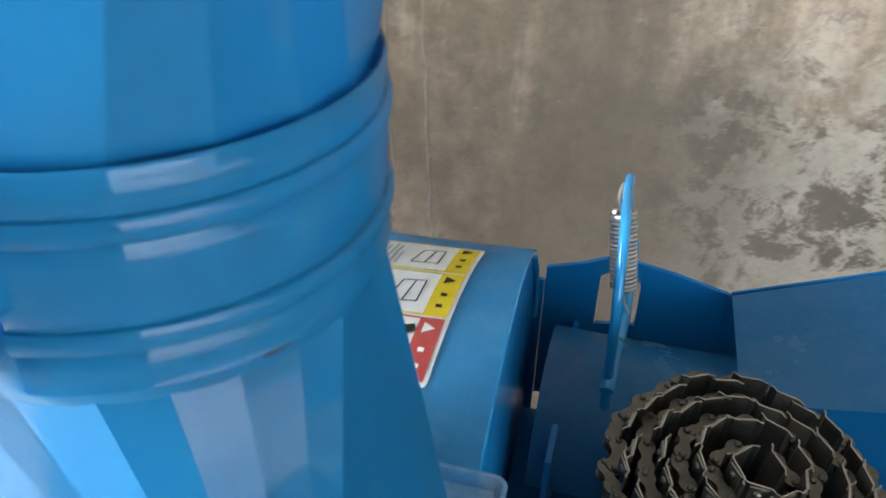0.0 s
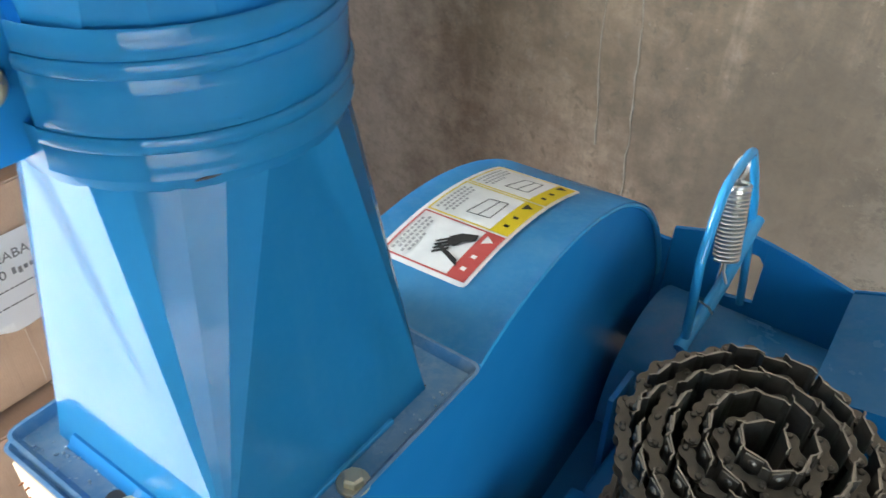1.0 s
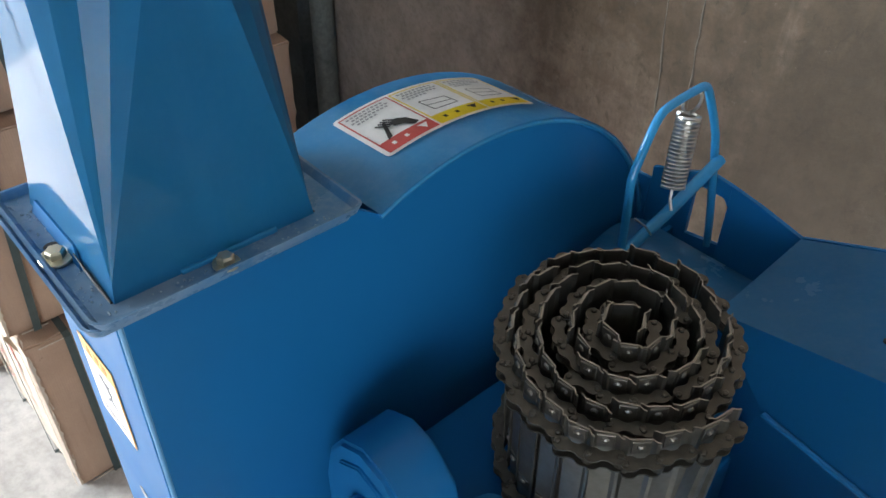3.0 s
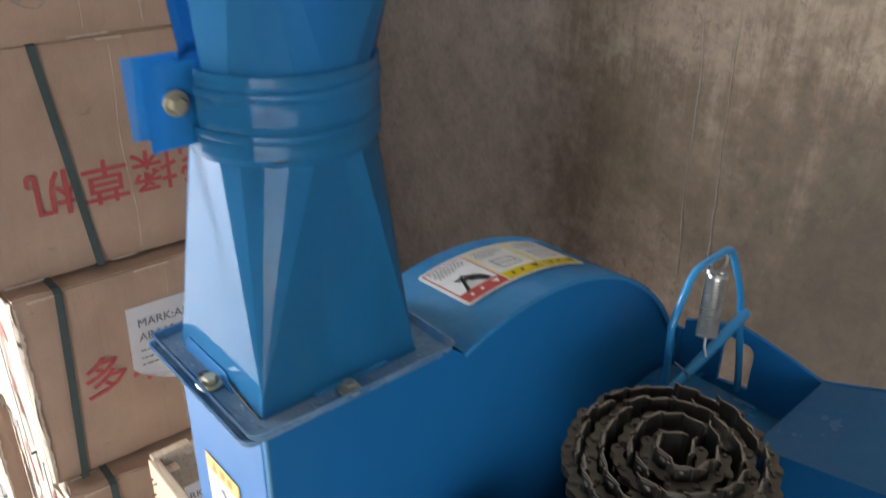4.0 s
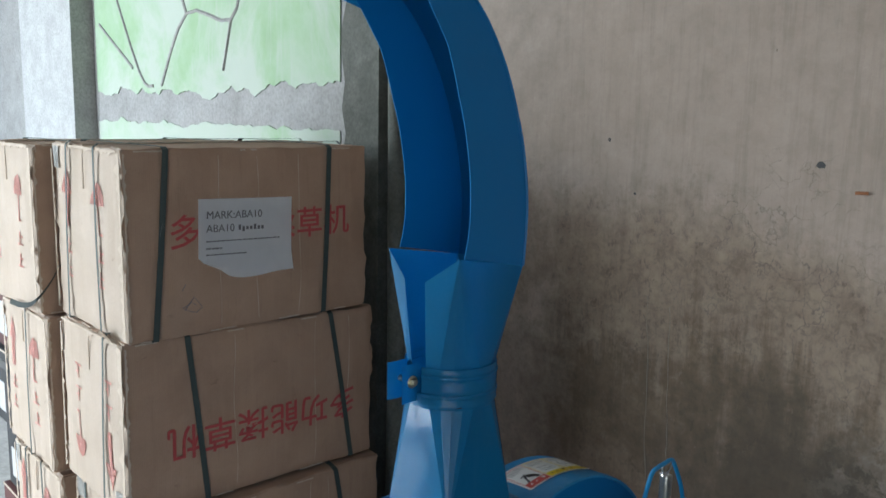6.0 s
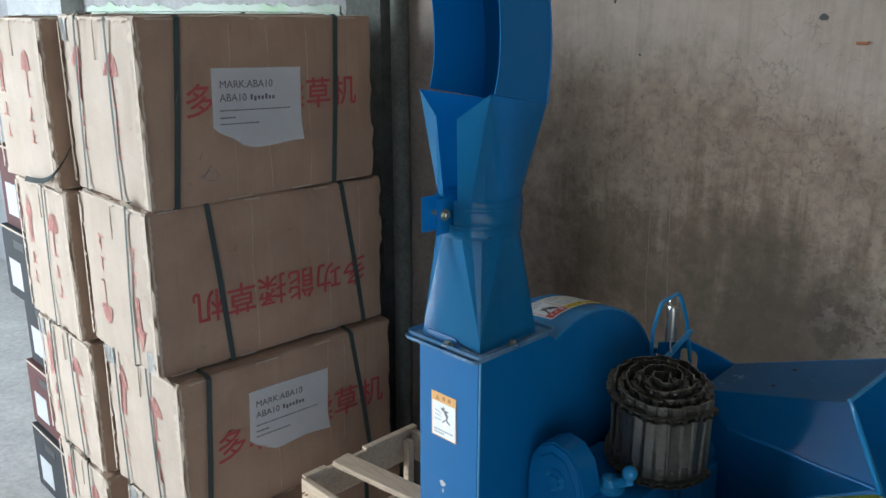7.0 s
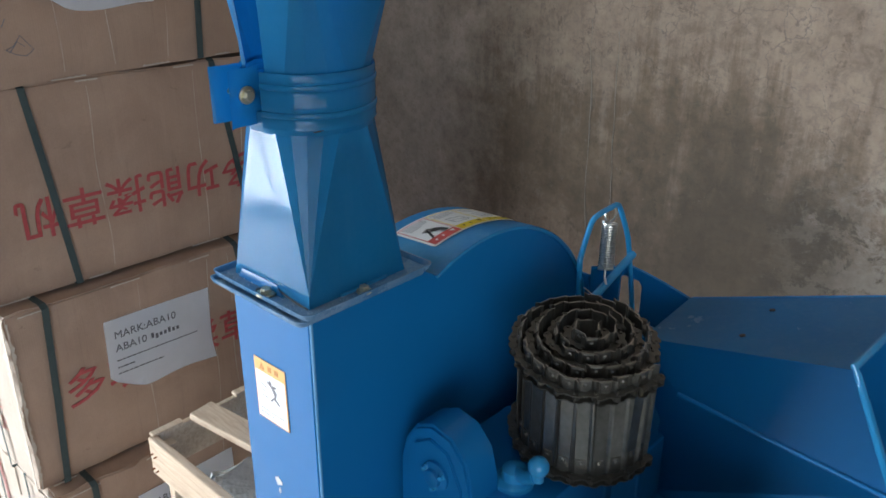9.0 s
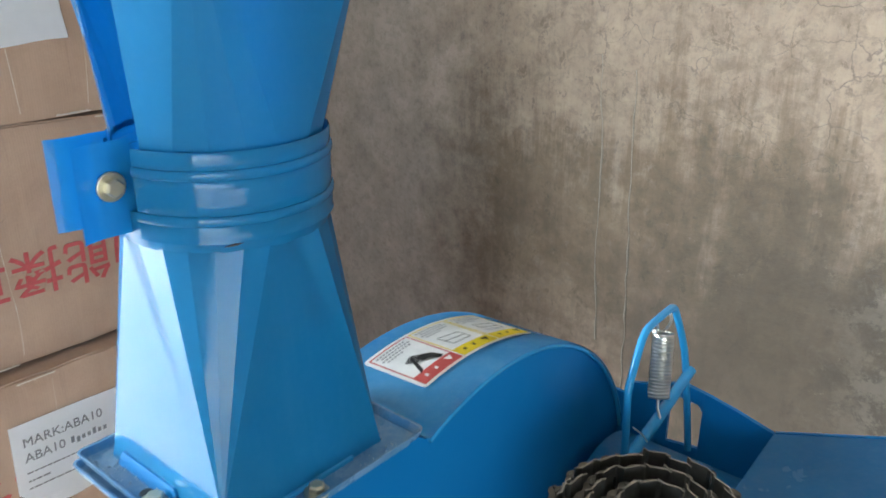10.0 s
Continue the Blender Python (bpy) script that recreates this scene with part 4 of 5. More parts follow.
for k in range(3):
    s0, s1 = S0 + k * step, S0 + (k + 1) * step
    tone = RED_LABEL if k == 0 else YELLOW_LABEL
    part("header", hood_patch(SX1 - 0.018, SX1 - 0.002, s0 + 0.001, s1 - 0.001, 0.0005, 5), tone, label3)
    for e in ((SX0 + 0.001, SX0 + 0.0025, s0 + 0.001, s1 - 0.001), (SX0 + 0.001, SX1 - 0.002, s0 + 0.001, s0 + 0.0025), (SX0 + 0.001, SX1 - 0.002, s1 - 0.0025, s1 - 0.001)):
        part("border", hood_patch(*e, 0.0005, 5), tone, label3)
    part("warning_triangle", hood_poly([(SX1 - 0.014, s1 - 0.006), (SX1 - 0.006, s1 - 0.011), (SX1 - 0.014, s1 - 0.016)], 0.001), BLACK if k else WHITE_LABEL, label3)
    for j in range(2):
        part("print_bar", hood_patch(SX1 - 0.0120, SX1 - 0.0078, s0 + 0.010 + 0.013 * j, s0 + 0.0135 + 0.013 * j, 0.001, 2), BLACK if k else WHITE_LABEL, label3)
    for j in range(4):
        s = s0 + 0.006 + 0.003 * (j % 2)
        while s < s1 - (0.010 if j < 3 else 0.024):
            part("print_bar", hood_patch(SX0 + 0.0055 + 0.0042 * j, SX0 + 0.0077 + 0.0042 * j, s, s + 0.0030, 0.0006, 1), PALE_PRINT, label3)
            s += 0.0044
# panel pictures
s = S0
part("blade_symbol", hood_poly([(SX0 + 0.034, s + 0.026), (SX0 + 0.036, s + 0.022), (SX0 + 0.060, s + 0.011), (SX0 + 0.057, s + 0.017)], 0.0009), BLACK, label3)
part("glove_symbol", hood_poly([(SX0 + 0.039, s + 0.027), (SX0 + 0.038, s + 0.035), (SX0 + 0.044, s + 0.042), (SX0 + 0.056, s + 0.046), (SX0 + 0.058, s + 0.040), (SX0 + 0.050, s + 0.034), (SX0 + 0.047, s + 0.027)], 0.0011), BLACK, label3)
for j in range(4):
    fx, fs_ = SX0 + 0.0405 + 0.0012 * j, s + 0.036 - 0.0035 * j
    part("finger_symbol", hood_poly([(fx, fs_), (fx + 0.001, fs_ - 0.0028), (fx - 0.008, fs_ - 0.011), (fx - 0.0095, fs_ - 0.0095)], 0.001), BLACK, label3)
for k in (1, 2):
    s = S0 + k * step
    for a, b in (((0.030, 0.012), (0.050, 0.014)), ((0.050, 0.014), (0.050, 0.040)), ((0.050, 0.040), (0.034, 0.038)), ((0.034, 0.038), (0.030, 0.012)), ((0.040, 0.013), (0.043, 0.039))):
        (xa, ya), (xb, yb_) = a, b
        dx, dy = xb - xa, yb_ - ya
        q = math.hypot(dx, dy) / 0.0005
        part("outline_mark", hood_poly([(SX0 + xa - dy / q, s + ya + dx / q), (SX0 + xb - dy / q, s + yb_ + dx / q), (SX0 + xb + dy / q, s + yb_ - dx / q), (SX0 + xa + dy / q, s + ya - dx / q)], 0.0009), BLACK, label3)

W, HT = 0.060, 0.084
m = on_plane((-0.1265, 0.0114, 1.318), (1, 0, 0.012), (0, 0, 1))
lab = part("impact_label", flat(m, rect(0, 0, W, HT)), ORANGE_LABEL, chopper, "orange-bordered impact hazard sticker")
m2 = m @ pose(0, 0, 0.0006)
part("label_field", flat(m2, rect(0.002, 0.002, W - 0.002, HT - 0.017), 0.0003), WHITE_LABEL, lab)
part("warning_triangle", flat(m2, [(0.010, HT - 0.014), (0.020, HT - 0.014), (0.015, HT - 0.004)], 0.0003), ORANGE_PRINT, lab)
for j in range(2):
    part("print_bar", flat(m2, rect(0.027 + 0.013 * j, HT - 0.012, 0.034 + 0.013 * j, HT - 0.005), 0.0003), ORANGE_PRINT, lab)
m3 = m2 @ pose(0, 0, 0.0004)
for pts in ([(0.030, 0.056), (0.036, 0.058), (0.046, 0.046), (0.040, 0.040)], [(0.040, 0.040), (0.046, 0.046), (0.042, 0.036), (0.052, 0.028), (0.049, 0.026), (0.036, 0.034)], [(0.036, 0.036), (0.040, 0.040), (0.033, 0.028), (0.028, 0.026), (0.028, 0.029)],
            [(0.022, 0.058), (0.034, 0.052), (0.035, 0.055), (0.024, 0.062)], [(0.036, 0.058), (0.047, 0.058), (0.046, 0.055), (0.038, 0.054)], [(0.027, 0.060), (0.031, 0.057), (0.035, 0.060), (0.031, 0.065)]):
    part("hazard_symbol", flat(m3, [(0.006 + x * 0.78, 0.010 + y * 0.78) for x, y in pts], 0.0003), INK_GREY, lab)
for j in range(3):
    part("streak_mark", flat(m3, [(0.009, 0.051 - 0.009 * j), (0.025, 0.046 - 0.006 * j), (0.025, 0.0467 - 0.006 * j), (0.009, 0.0520 - 0.009 * j)], 0.0003), INK_GREY, lab)
for j in range(2):
    for k in range(9 - 4 * j):
        part("print_bar", flat(m3, rect(0.007 + 0.0052 * k, 0.0125 - 0.0055 * j, 0.0105 + 0.0052 * k, 0.0155 - 0.0055 * j), 0.0003), PALE_PRINT, lab)
rnd = random.Random(4)
bm = bmesh.new()
chip = [(-0.099 + 0.009 * (1 + rnd.uniform(-0.4, 0.3)) * math.cos(2 * math.pi * k / 11), 1.228 + 0.006 * (1 + rnd.uniform(-0.5, 0.3)) * math.sin(2 * math.pi * k / 11)) for k in range(11)]
prism(bm, [(x, 0.0118, z) for x, z in chip], (0, -0.0004, 0))
part("paint_chip", bm, BARE, chopper, "pale chip in the paint")
part("paint_chip", flat(on_plane((-0.099, 0.0118, 1.212), (1, 0, 0), (0, 0, 1)), [(-0.002, 0.0), (0.0015, -0.003), (0.003, 0.004), (0.0, 0.007)], 0.0004), BARE, chopper)

# ---- the rolled conveyor chain on the gear housing ----
roll = thing("conveyor_chain", "rolled-up dark steel slat conveyor chain resting on the housing", "chain")
PITCH, R0, GROW, HIGH = 0.0222, 0.008, 0.0222, 0.162
w = PITCH * 0.5
slat_bm = bmesh.new()
# a pressed slat: flat web, one lip turned in and one turned out over its neighbour
web = [(-w - 0.0010, 0.0042), (-w + 0.0012, 0.0034), (-w + 0.0036, 0.0006), (w - 0.0036, -0.0006), (w - 0.0012, -0.0030), (w + 0.0004, -0.0036)]
prism(slat_bm, [(x, y, 0.0) for x, y in web] + [(x, y - 0.0013, 0.0) for x, y in web[::-1]], (0, 0, HIGH))
slat_me = mesh_of("slat", slat_bm, SLAT)


def link_mesh(z):
    """A figure-eight link pair with its pin and roller, outside the slat."""
    bm = bmesh.new()
    half = [(0.00, 0.58), (0.16, 0.62), (0.34, 0.92), (0.50, 1.0), (0.70, 0.92), (0.86, 0.62), (0.93, 0.0)]
    up = [(x, y) for x, y in half]
    outline = [(-x, y) for x, y in up[::-1]] + up[1:] + [(x, -y) for x, y in up[-2::-1]] + [(-x, -y) for x, y in up[1:-1]]
    for dz in (-0.0052, 0.0036):
        prism(bm, [(PITCH * 0.68 * x, 0.0086 + 0.0058 * y, z + dz) for x, y in outline], (0, 0, 0.0016))
    for x in (-PITCH / 2, PITCH / 2):
        disc_stack(bm, pose(x, 0.0086, z - 0.0066), [(0.0024, 0), (0.0024, 0.0130), (0.0016, 0.0136)], 8)
    disc_stack(bm, pose(-PITCH / 2, 0.0086, z - 0.0035), [(0.0044, 0), (0.0044, 0.0070)], 10)
    return mesh_of("chain_link", bm, CHAIN)


def tab_mesh(z):
    """The link's square tab lying on the slat, dished, with its rivet head."""
    bm = bmesh.new()
    box(bm, (-0.0062, -0.0002, z - 0.0068), (0.0062, 0.0014, z + 0.0068), 0.0005)
    disc_stack(bm, on_plane((0, 0.0014, z + 0.001), (-1, 0, 0), (0, 0, 1)), [(0.0030, 0), (0.0027, 0.0010), (0.0015, 0.0018)], 10)
    return mesh_of("attachment_tab", bm, TAB)


links = [link_mesh(z) for z in (0.012, HIGH - 0.019)]
tabs = [tab_mesh(z) for z in (0.031, HIGH - 0.008)]
ang, rnd = 0.4, random.Random(3)
while True:
    r = R0 + GROW * ang / (2 * math.pi)
    if r > 0.0962:
        break
    # the free end lies against the winding below it
    tuck = 0.007 * min(1.0, max(0.0, (r - 0.0912) / 0.005))
    # the windings lie loose: oval, uneven, some slats standing proud
    loose = r * 0.035 * math.sin(2 * ang - 2.66) + 0.0022 * math.sin(0.83 * ang) + rnd.uniform(-0.0009, 0.0009)
    lift = 0.006 * max(0, 1 - r / 0.05) + rnd.uniform(-0.0014, 0.0014) - 0.004 * (r > 0.068)
    m = Matrix.Rotation(ang, 4, "Z") @ pose(0, r + loose - tuck, lift, rnd.uniform(-1.5, 1.5), rnd.uniform(-1.5, 1.5), 4 + rnd.uniform(-6, 6))
    s = new("slat", slat_me)
    s.parent, s.matrix_basis = roll, m
    for name, me in (("chain_link", links[0]), ("chain_link", links[1]), ("attachment_tab", tabs[0]), ("attachment_tab", tabs[1])):
        k = new(name, me)
        k.parent, k.matrix_basis = s, Matrix()
    ang += PITCH * 0.97 / (r + 0.002)
roll.matrix_basis = pose(0.1385, 0.3335, 1.258, -2, 6, -82)

# ---- cartons ----


def loop_strap(bm, pts, side, w=0.014, t=0.0012, lift=0.0):
    """A flat band along a closed line of points; side: the band's width direction."""
    s = Vector(side) * (w / 2)
    c = sum((Vector(p) for p in pts), Vector()) / len(pts)
    inner, outer = [], []
    for p in pts:
        p = Vector(p)
        inner.append((bm.verts.new(p - s), bm.verts.new(p + s)))
        o = p + (p - c).normalized() * t
        outer.append((bm.verts.new(o - s), bm.verts.new(o + s)))
    n = len(pts)
    for i in range(n):
        j = (i + 1) % n
        bm.faces.new((outer[i][0], outer[j][0], outer[j][1], outer[i][1]))
        bm.faces.new((inner[i][0], inner[i][1], inner[j][1], inner[j][0]))
        bm.faces.new((inner[i][0], inner[j][0], outer[j][0], outer[i][0]))
        bm.faces.new((inner[i][1], outer[i][1], outer[j][1], inner[j][1]))


def carton(label, lo, hi, seed, text=None, flip=False, sheet_at=None, face_straps=(0.16, 0.79), end_straps=(0.24, 0.68), tilt=(0, 0, 0), arrows=1, curl=True, tapes=("tl",), torn=()):
    """A strapped shipping carton: lo and hi in the world, long side facing +x, end facing -y."""
    rnd = random.Random(seed)
    lo, hi = Vector(lo), Vector(hi)
    c = Vector(((lo.x + hi.x) / 2, (lo.y + hi.y) / 2, lo.z))
    ob = thing("carton", label, "carton", "stacked shipping cartons")
    ob.matrix_basis = pose(*c, *tilt)
    hx, hy, h = (hi.x - lo.x) / 2, (hi.y - lo.y) / 2, hi.z - lo.z
    # body: subdivided, slightly swollen sides and crushed edges
    bm = bmesh.new()
    box(bm, (-hx, -hy, 0), (hx, hy, h))
    bmesh.ops.subdivide_edges(bm, edges=bm.edges, cuts=19, use_grid_fill=True)
    off = Vector((seed * 3.1, seed * 1.7, 0))
    swell = 0.007

    def moved(p):
        u, v, wz = p.x / hx, p.y / hy, 2 * p.z / h - 1
        b = Vector((swell * (1 - v * v) * (1 - wz * wz) * u, 0.5 * swell * (1 - u * u) * (1 - wz * wz) * v, 0))
        q = noise.noise_vector(Vector(p) * 6 + off) * 0.0035
        near = sum(abs(k) > 0.985 for k in (u, v, wz))
        if near >= 2:
            q += noise.noise_vector(Vector(p) * 21 + off) * 0.007 - Vector((u, v, wz * 0.3)) * 0.004
            q += noise.noise_vector(Vector(p) * 9 + off) * 0.007
        if abs(v) > 0.98 and abs(u) < 0.97:
            q.y += 0.0050 * noise.noise(Vector((p.x * 30, seed * 5.0, p.z * 3.5))) * v
            q.y -= 0.0060 * max(0.0, 0.4 - abs(noise.noise(Vector((p.x * 17 + p.z * 2, seed * 3.0, p.z * 1.5))) * 4)) * v
        if wz > 0.98:
            q.z -= 0.010 * max(0.0, noise.noise(Vector((p.x * 3, p.y * 3, seed * 7.0))))
        if abs(u) > 0.98:
            q.x -= u * 0.006 * max(0.0, noise.noise(Vector((p.y * 7, p.z * 9, seed * 2.3))) - 0.25)
        q.z *= 0.0 if wz < -0.98 else 0.6
        return p + b + q

    for v in bm.verts:
        v.co = moved(v.co)
    bmesh.ops.bevel(bm, geom=[e for e in bm.edges if e.calc_face_angle(0) > 1.0], offset=0.004, segments=2, affect="EDGES")
    # faces towards -y get the painted-in daylight colour
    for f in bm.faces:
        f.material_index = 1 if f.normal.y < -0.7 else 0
    part("body", bm, (CARTON, CARTON_END_LIT), ob, smooth=True)
    # torn and rubbed pale edges: upright corners and the lid's rim
    def worn(p0, p1, across, out, wide):
        p0, p1, across, out = Vector(p0), Vector(p1), Vector(across), Vector(out)
        n = 44
        bm = bmesh.new()
        a = [p0.lerp(p1, k / n) + across * wide * (0.25 * (1 + noise.noise(Vector((k * 0.9, seed, wide * 90)))) + 0.75 * rnd.random() ** 3) for k in range(n + 1)]
        b = [p0.lerp(p1, k / n) - across * 0.002 for k in range(n, -1, -1)]
        prism(bm, a + b, out * 0.0012)
        part("worn_edge", bm, CARTON_EDGE, ob, "torn pale carton edge")

    worn((hx - 0.002, -hy - 0.0052, 0.012), (hx - 0.002, -hy - 0.0052, h - 0.012), (-1, 0, 0), (0, -1, 0), 0.034)
    worn((hx + 0.0030, -hy + 0.004, 0.012), (hx + 0.0030, -hy + 0.004, h - 0.012), (0, 1, 0), (1, 0, 0), 0.008)
    worn((-hx + 0.006, -hy - 0.0048, 0.02), (-hx + 0.006, -hy - 0.0048, h - 0.02), (1, 0, 0), (0, -1, 0), 0.020)
    worn((-hx + 0.02, -hy - 0.0050, h - 0.006), (hx - 0.02, -hy - 0.0050, h - 0.006), (0, 0, -1), (0, -1, 0), 0.013)
    # short rubbed stretches along the long face's rims
    for z_, dz in ((h - 0.006, -1), (0.006, 1)):
        y_ = -hy + 0.03
        while y_ < hy - 0.1:
            ln = rnd.uniform(0.03, 0.09)
            worn((hx + 0.0030, y_, z_), (hx + 0.0030, y_ + ln, z_), (0, 0, dz), (1, 0, 0), 0.0032)
            y_ += ln + rnd.uniform(0.08, 0.25)
    # pale pressed creases up the long face
    for k in range(3):
        y = hy * rnd.uniform(-0.55, 0.75)
        bm = bmesh.new()
        tube(bm, [moved(Vector((hx, y + 0.004 * math.sin(7.0 * j / 16 + k), 0.02 + (h - 0.04) * j / 16))) for j in range(17)], [rnd.uniform(0.0002, 0.0013) for j in range(17)], 5)
        part("crease", bm, CARTON_EDGE, ob)
    # lid seam: the flaps' overlapping edge
    bm = bmesh.new()
    tube(bm, [(0, -hy - 0.005, h - 0.12), (0.003, -hy - 0.006, h - 0.05), (0, -hy - 0.004, h + 0.001), (0.002, 0, h + 0.0035), (0, hy + 0.002, h + 0.001)], 0.0022, 5)
    part("flap_seam", bm, CARTON_EDGE, ob)
    # straps across the long face and across the ends
    for k, f in enumerate(face_straps):
        top_f, low_f = f if isinstance(f, tuple) else (f, f)
        y, sl = -hy + hy * (top_f + low_f), hy * (low_f - top_f)
        e = 0.0085
        bm = bmesh.new()
        ring = [(hx + e, y + sl, 0.004), (hx + e + 0.004, y, h / 2), (hx + e, y - sl, h - 0.003), (hx - 0.006, y - sl, h + 0.005), (0, y, h + 0.006), (-hx + 0.006, y, h + 0.005), (-hx - e, y, h - 0.003), (-hx - e, y, h / 2), (-hx - e, y, 0.004)]
        loop_strap(bm, ring, (0, 1, 0), 0.017)
        part("strap", bm, STRAP, ob, "dark green-grey packing strap")
    for k, f in enumerate(end_straps):
        x = -hx + 2 * hx * f
        e = 0.0085
        sl = rnd.uniform(-0.02, 0.02)
        bm = bmesh.new()
        ring = [(x + sl, -hy - e, 0.004), (x, -hy - e - 0.002, h / 2), (x - sl, -hy - e, h - 0.003), (x - sl, -hy + 0.006, h + 0.008), (x, 0, h + 0.009), (x, hy - 0.006, h + 0.008), (x, hy + e, h - 0.003), (x, hy + e, 0.004)]
        loop_strap(bm, ring, (1, 0, 0), 0.0105)
        part("strap", bm, STRAP, ob, "dark green-grey packing strap")
    # red lettering on the long face
    if text:
        lift = 0.0085
        m = on_plane((hx + lift, -hy + text[1], text[2]), (0, 1, 0), (0, 0, 1))
        if flip:
            m = m @ Matrix.Rotation(math.pi, 4, "Z")
        step = text[3]
        for k, ch in enumerate(text[0]):
            if ch != " ":
                text_mesh("printed_character", ch, step * 0.98, m @ pose(k * step, rnd.uniform(-0.002, 0.002), 0), INK_RED, ob, "" if k else "large red printed carton lettering", 0.0003, 0.0008)
    # red arrows and bars on the end
    if arrows:
        up = -1 if flip else 1
        mid = h / 2
        def stamped(name, slices, tone=""):
            """Faded print that follows the dented end: (height, left, right) rows up the face."""
            rows = []
            for z, a, b in slices:
                pts = [Vector((up * (a + (b - a) * k / 5), -hy, mid + up * z)) for k in range(6)]
                rows.append([moved(p) + Vector((0, -0.0022, 0)) for p in pts])
            bm = bmesh.new()
            sheet(bm, rows, 0.0003)
            part(name, bm, INK_PINK, ob, tone)

        def steps(z0, z1, half0, half1, x, n=5):
            return [(z0 + (z1 - z0) * k / n, x - half0 - (half1 - half0) * k / n, x + half0 + (half1 - half0) * k / n) for k in range(n + 1)]

        x = -0.135
        stamped("printed_arrow", steps(0.02, 0.115, 0.016, 0.016, x) + steps(0.1155, 0.19, 0.038, 0.001, x), "faded red arrow")
        x = 0.095
        stamped("umbrella_symbol", [(0.018, x - 0.004, x + 0.022), (0.024, x - 0.004, x + 0.022)] + steps(0.025, 0.10, 0.004, 0.004, x) + [(0.101, x - 0.042, x + 0.042), (0.125, x - 0.036, x + 0.036), (0.15, x - 0.022, x + 0.022), (0.163, x - 0.002, x + 0.002)])
        for x in (-0.135, 0.095):
            for z in (-0.035, -0.105):
                stamped("print_bar", steps(z - 0.022, z - 0.016, 0.024, 0.024, x, 1))
                stamped("print_bar", steps(z - 0.015, z + 0.022, 0.004, 0.004, x, 2))
                stamped("print_bar", steps(z + 0.002, z + 0.008, 0.008, 0.008, x + 0.013, 1))
    for at in tapes:
        x0, z0 = {"tl": (-hx + 0.015, h - 0.075), "br": (hx - 0.070, 0.006), "bl": (-hx + 0.02, 0.01)}[at]
        bm = bmesh.new()
        rows = [[moved(Vector((x0 + 0.05 * j / 4, -hy, z0 + 0.068 * k / 4))) + Vector((0, -0.004, 0)) for j in range(5)] for k in range(5)]
        sheet(bm, rows, 0.0004)
        part("tape", bm, CLEAR_TAPE, ob, "strip of glossy clear tape")
    # torn flaps standing off the end's upper or lower rim
    for x, z, wide, up in torn:
        bm = bmesh.new()
        rows = []
        for k in range(5):
            half = wide * (1 - 0.75 * (k / 4) ** 1.5) / 2
            rows.append([(x + half * (j - 2) / 2 + 0.002 * rnd.uniform(-1, 1), -hy - 0.003 - 0.016 * (k / 4) ** 1.4 - 0.002 * rnd.random(), z + up * 0.034 * k / 4) for j in range(5)])
        sheet(bm, rows, 0.003)
        part("torn_flap", bm, CARTON_EDGE, ob, "torn pale cardboard flap standing off the rim", True)
    # the white shipping sheet
    if sheet_at:
        y0, z0, w_, h_, sk = sheet_at
        m = on_plane((hx + 0.0105, -hy + y0, z0), (0, 1, sk), (0, 0, 1))
        bm = bmesh.new()
        rows = []
        for i in range(9):
            v = i / 8
            row = []
            for j in range(11):
                u = j / 10
                x, y = u * w_, v * h_
                lift = 0.0006 + 0.002 * math.sin(3 * u + 2 * v + seed) ** 2
                if curl and u + v * 1.6 < 0.34:
                    k = (0.34 - u - v * 1.6)
                    lift += 0.03 * k
                    x += 0.10 * k
                    y += 0.09 * k
                if u > 0.9 and v < 0.3:
                    x += 0.012 * (u - 0.9) * 10 * (0.3 - v) * 3
                y += 0.006 * math.sin(7 * u + seed) * (1 - v)
                row.append(m @ Vector((x, y, lift)))
            rows.append(row)
        sheet(bm, rows, 0.0005)
        pap = part("shipping_sheet", bm, PAPER, ob, "white printed shipping sheet with a curled corner")
        mt = m @ pose(0, 0, 0.0042)
        text_mesh("printed_line", "MARK:ABA10", 0.030, mt @ pose(0.022, h_ - 0.046, 0), INK_GREY, pap)
        text_mesh("printed_line", "ABA10", 0.030, mt @ pose(0.022, h_ - 0.083, 0), INK_GREY, pap)
        for k in range(7):
            part("print_bar", flat(mt, rect(0.121 + k * 0.0122, h_ - 0.0895 - (0.004 if k == 1 else 0), 0.1285 + k * 0.0122, h_ - (0.0745 if k in (0, 4) else 0.0795)), 0.0003), INK_GREY, pap)
        for y, x1, hh in ((0.116, 0.255, 0.0032), (0.136, 0.070, 0.0038), (0.154, 0.150, 0.0032)):
            x = 0.022
            while x < x1:
                ln = rnd.uniform(0.005, 0.016)
                part("print_bar", flat(mt, rect(x, h_ - y - hh, min(x + ln, x1), h_ - y), 0.0003), INK_GREY, pap)
                x += ln + 0.0026
    return ob


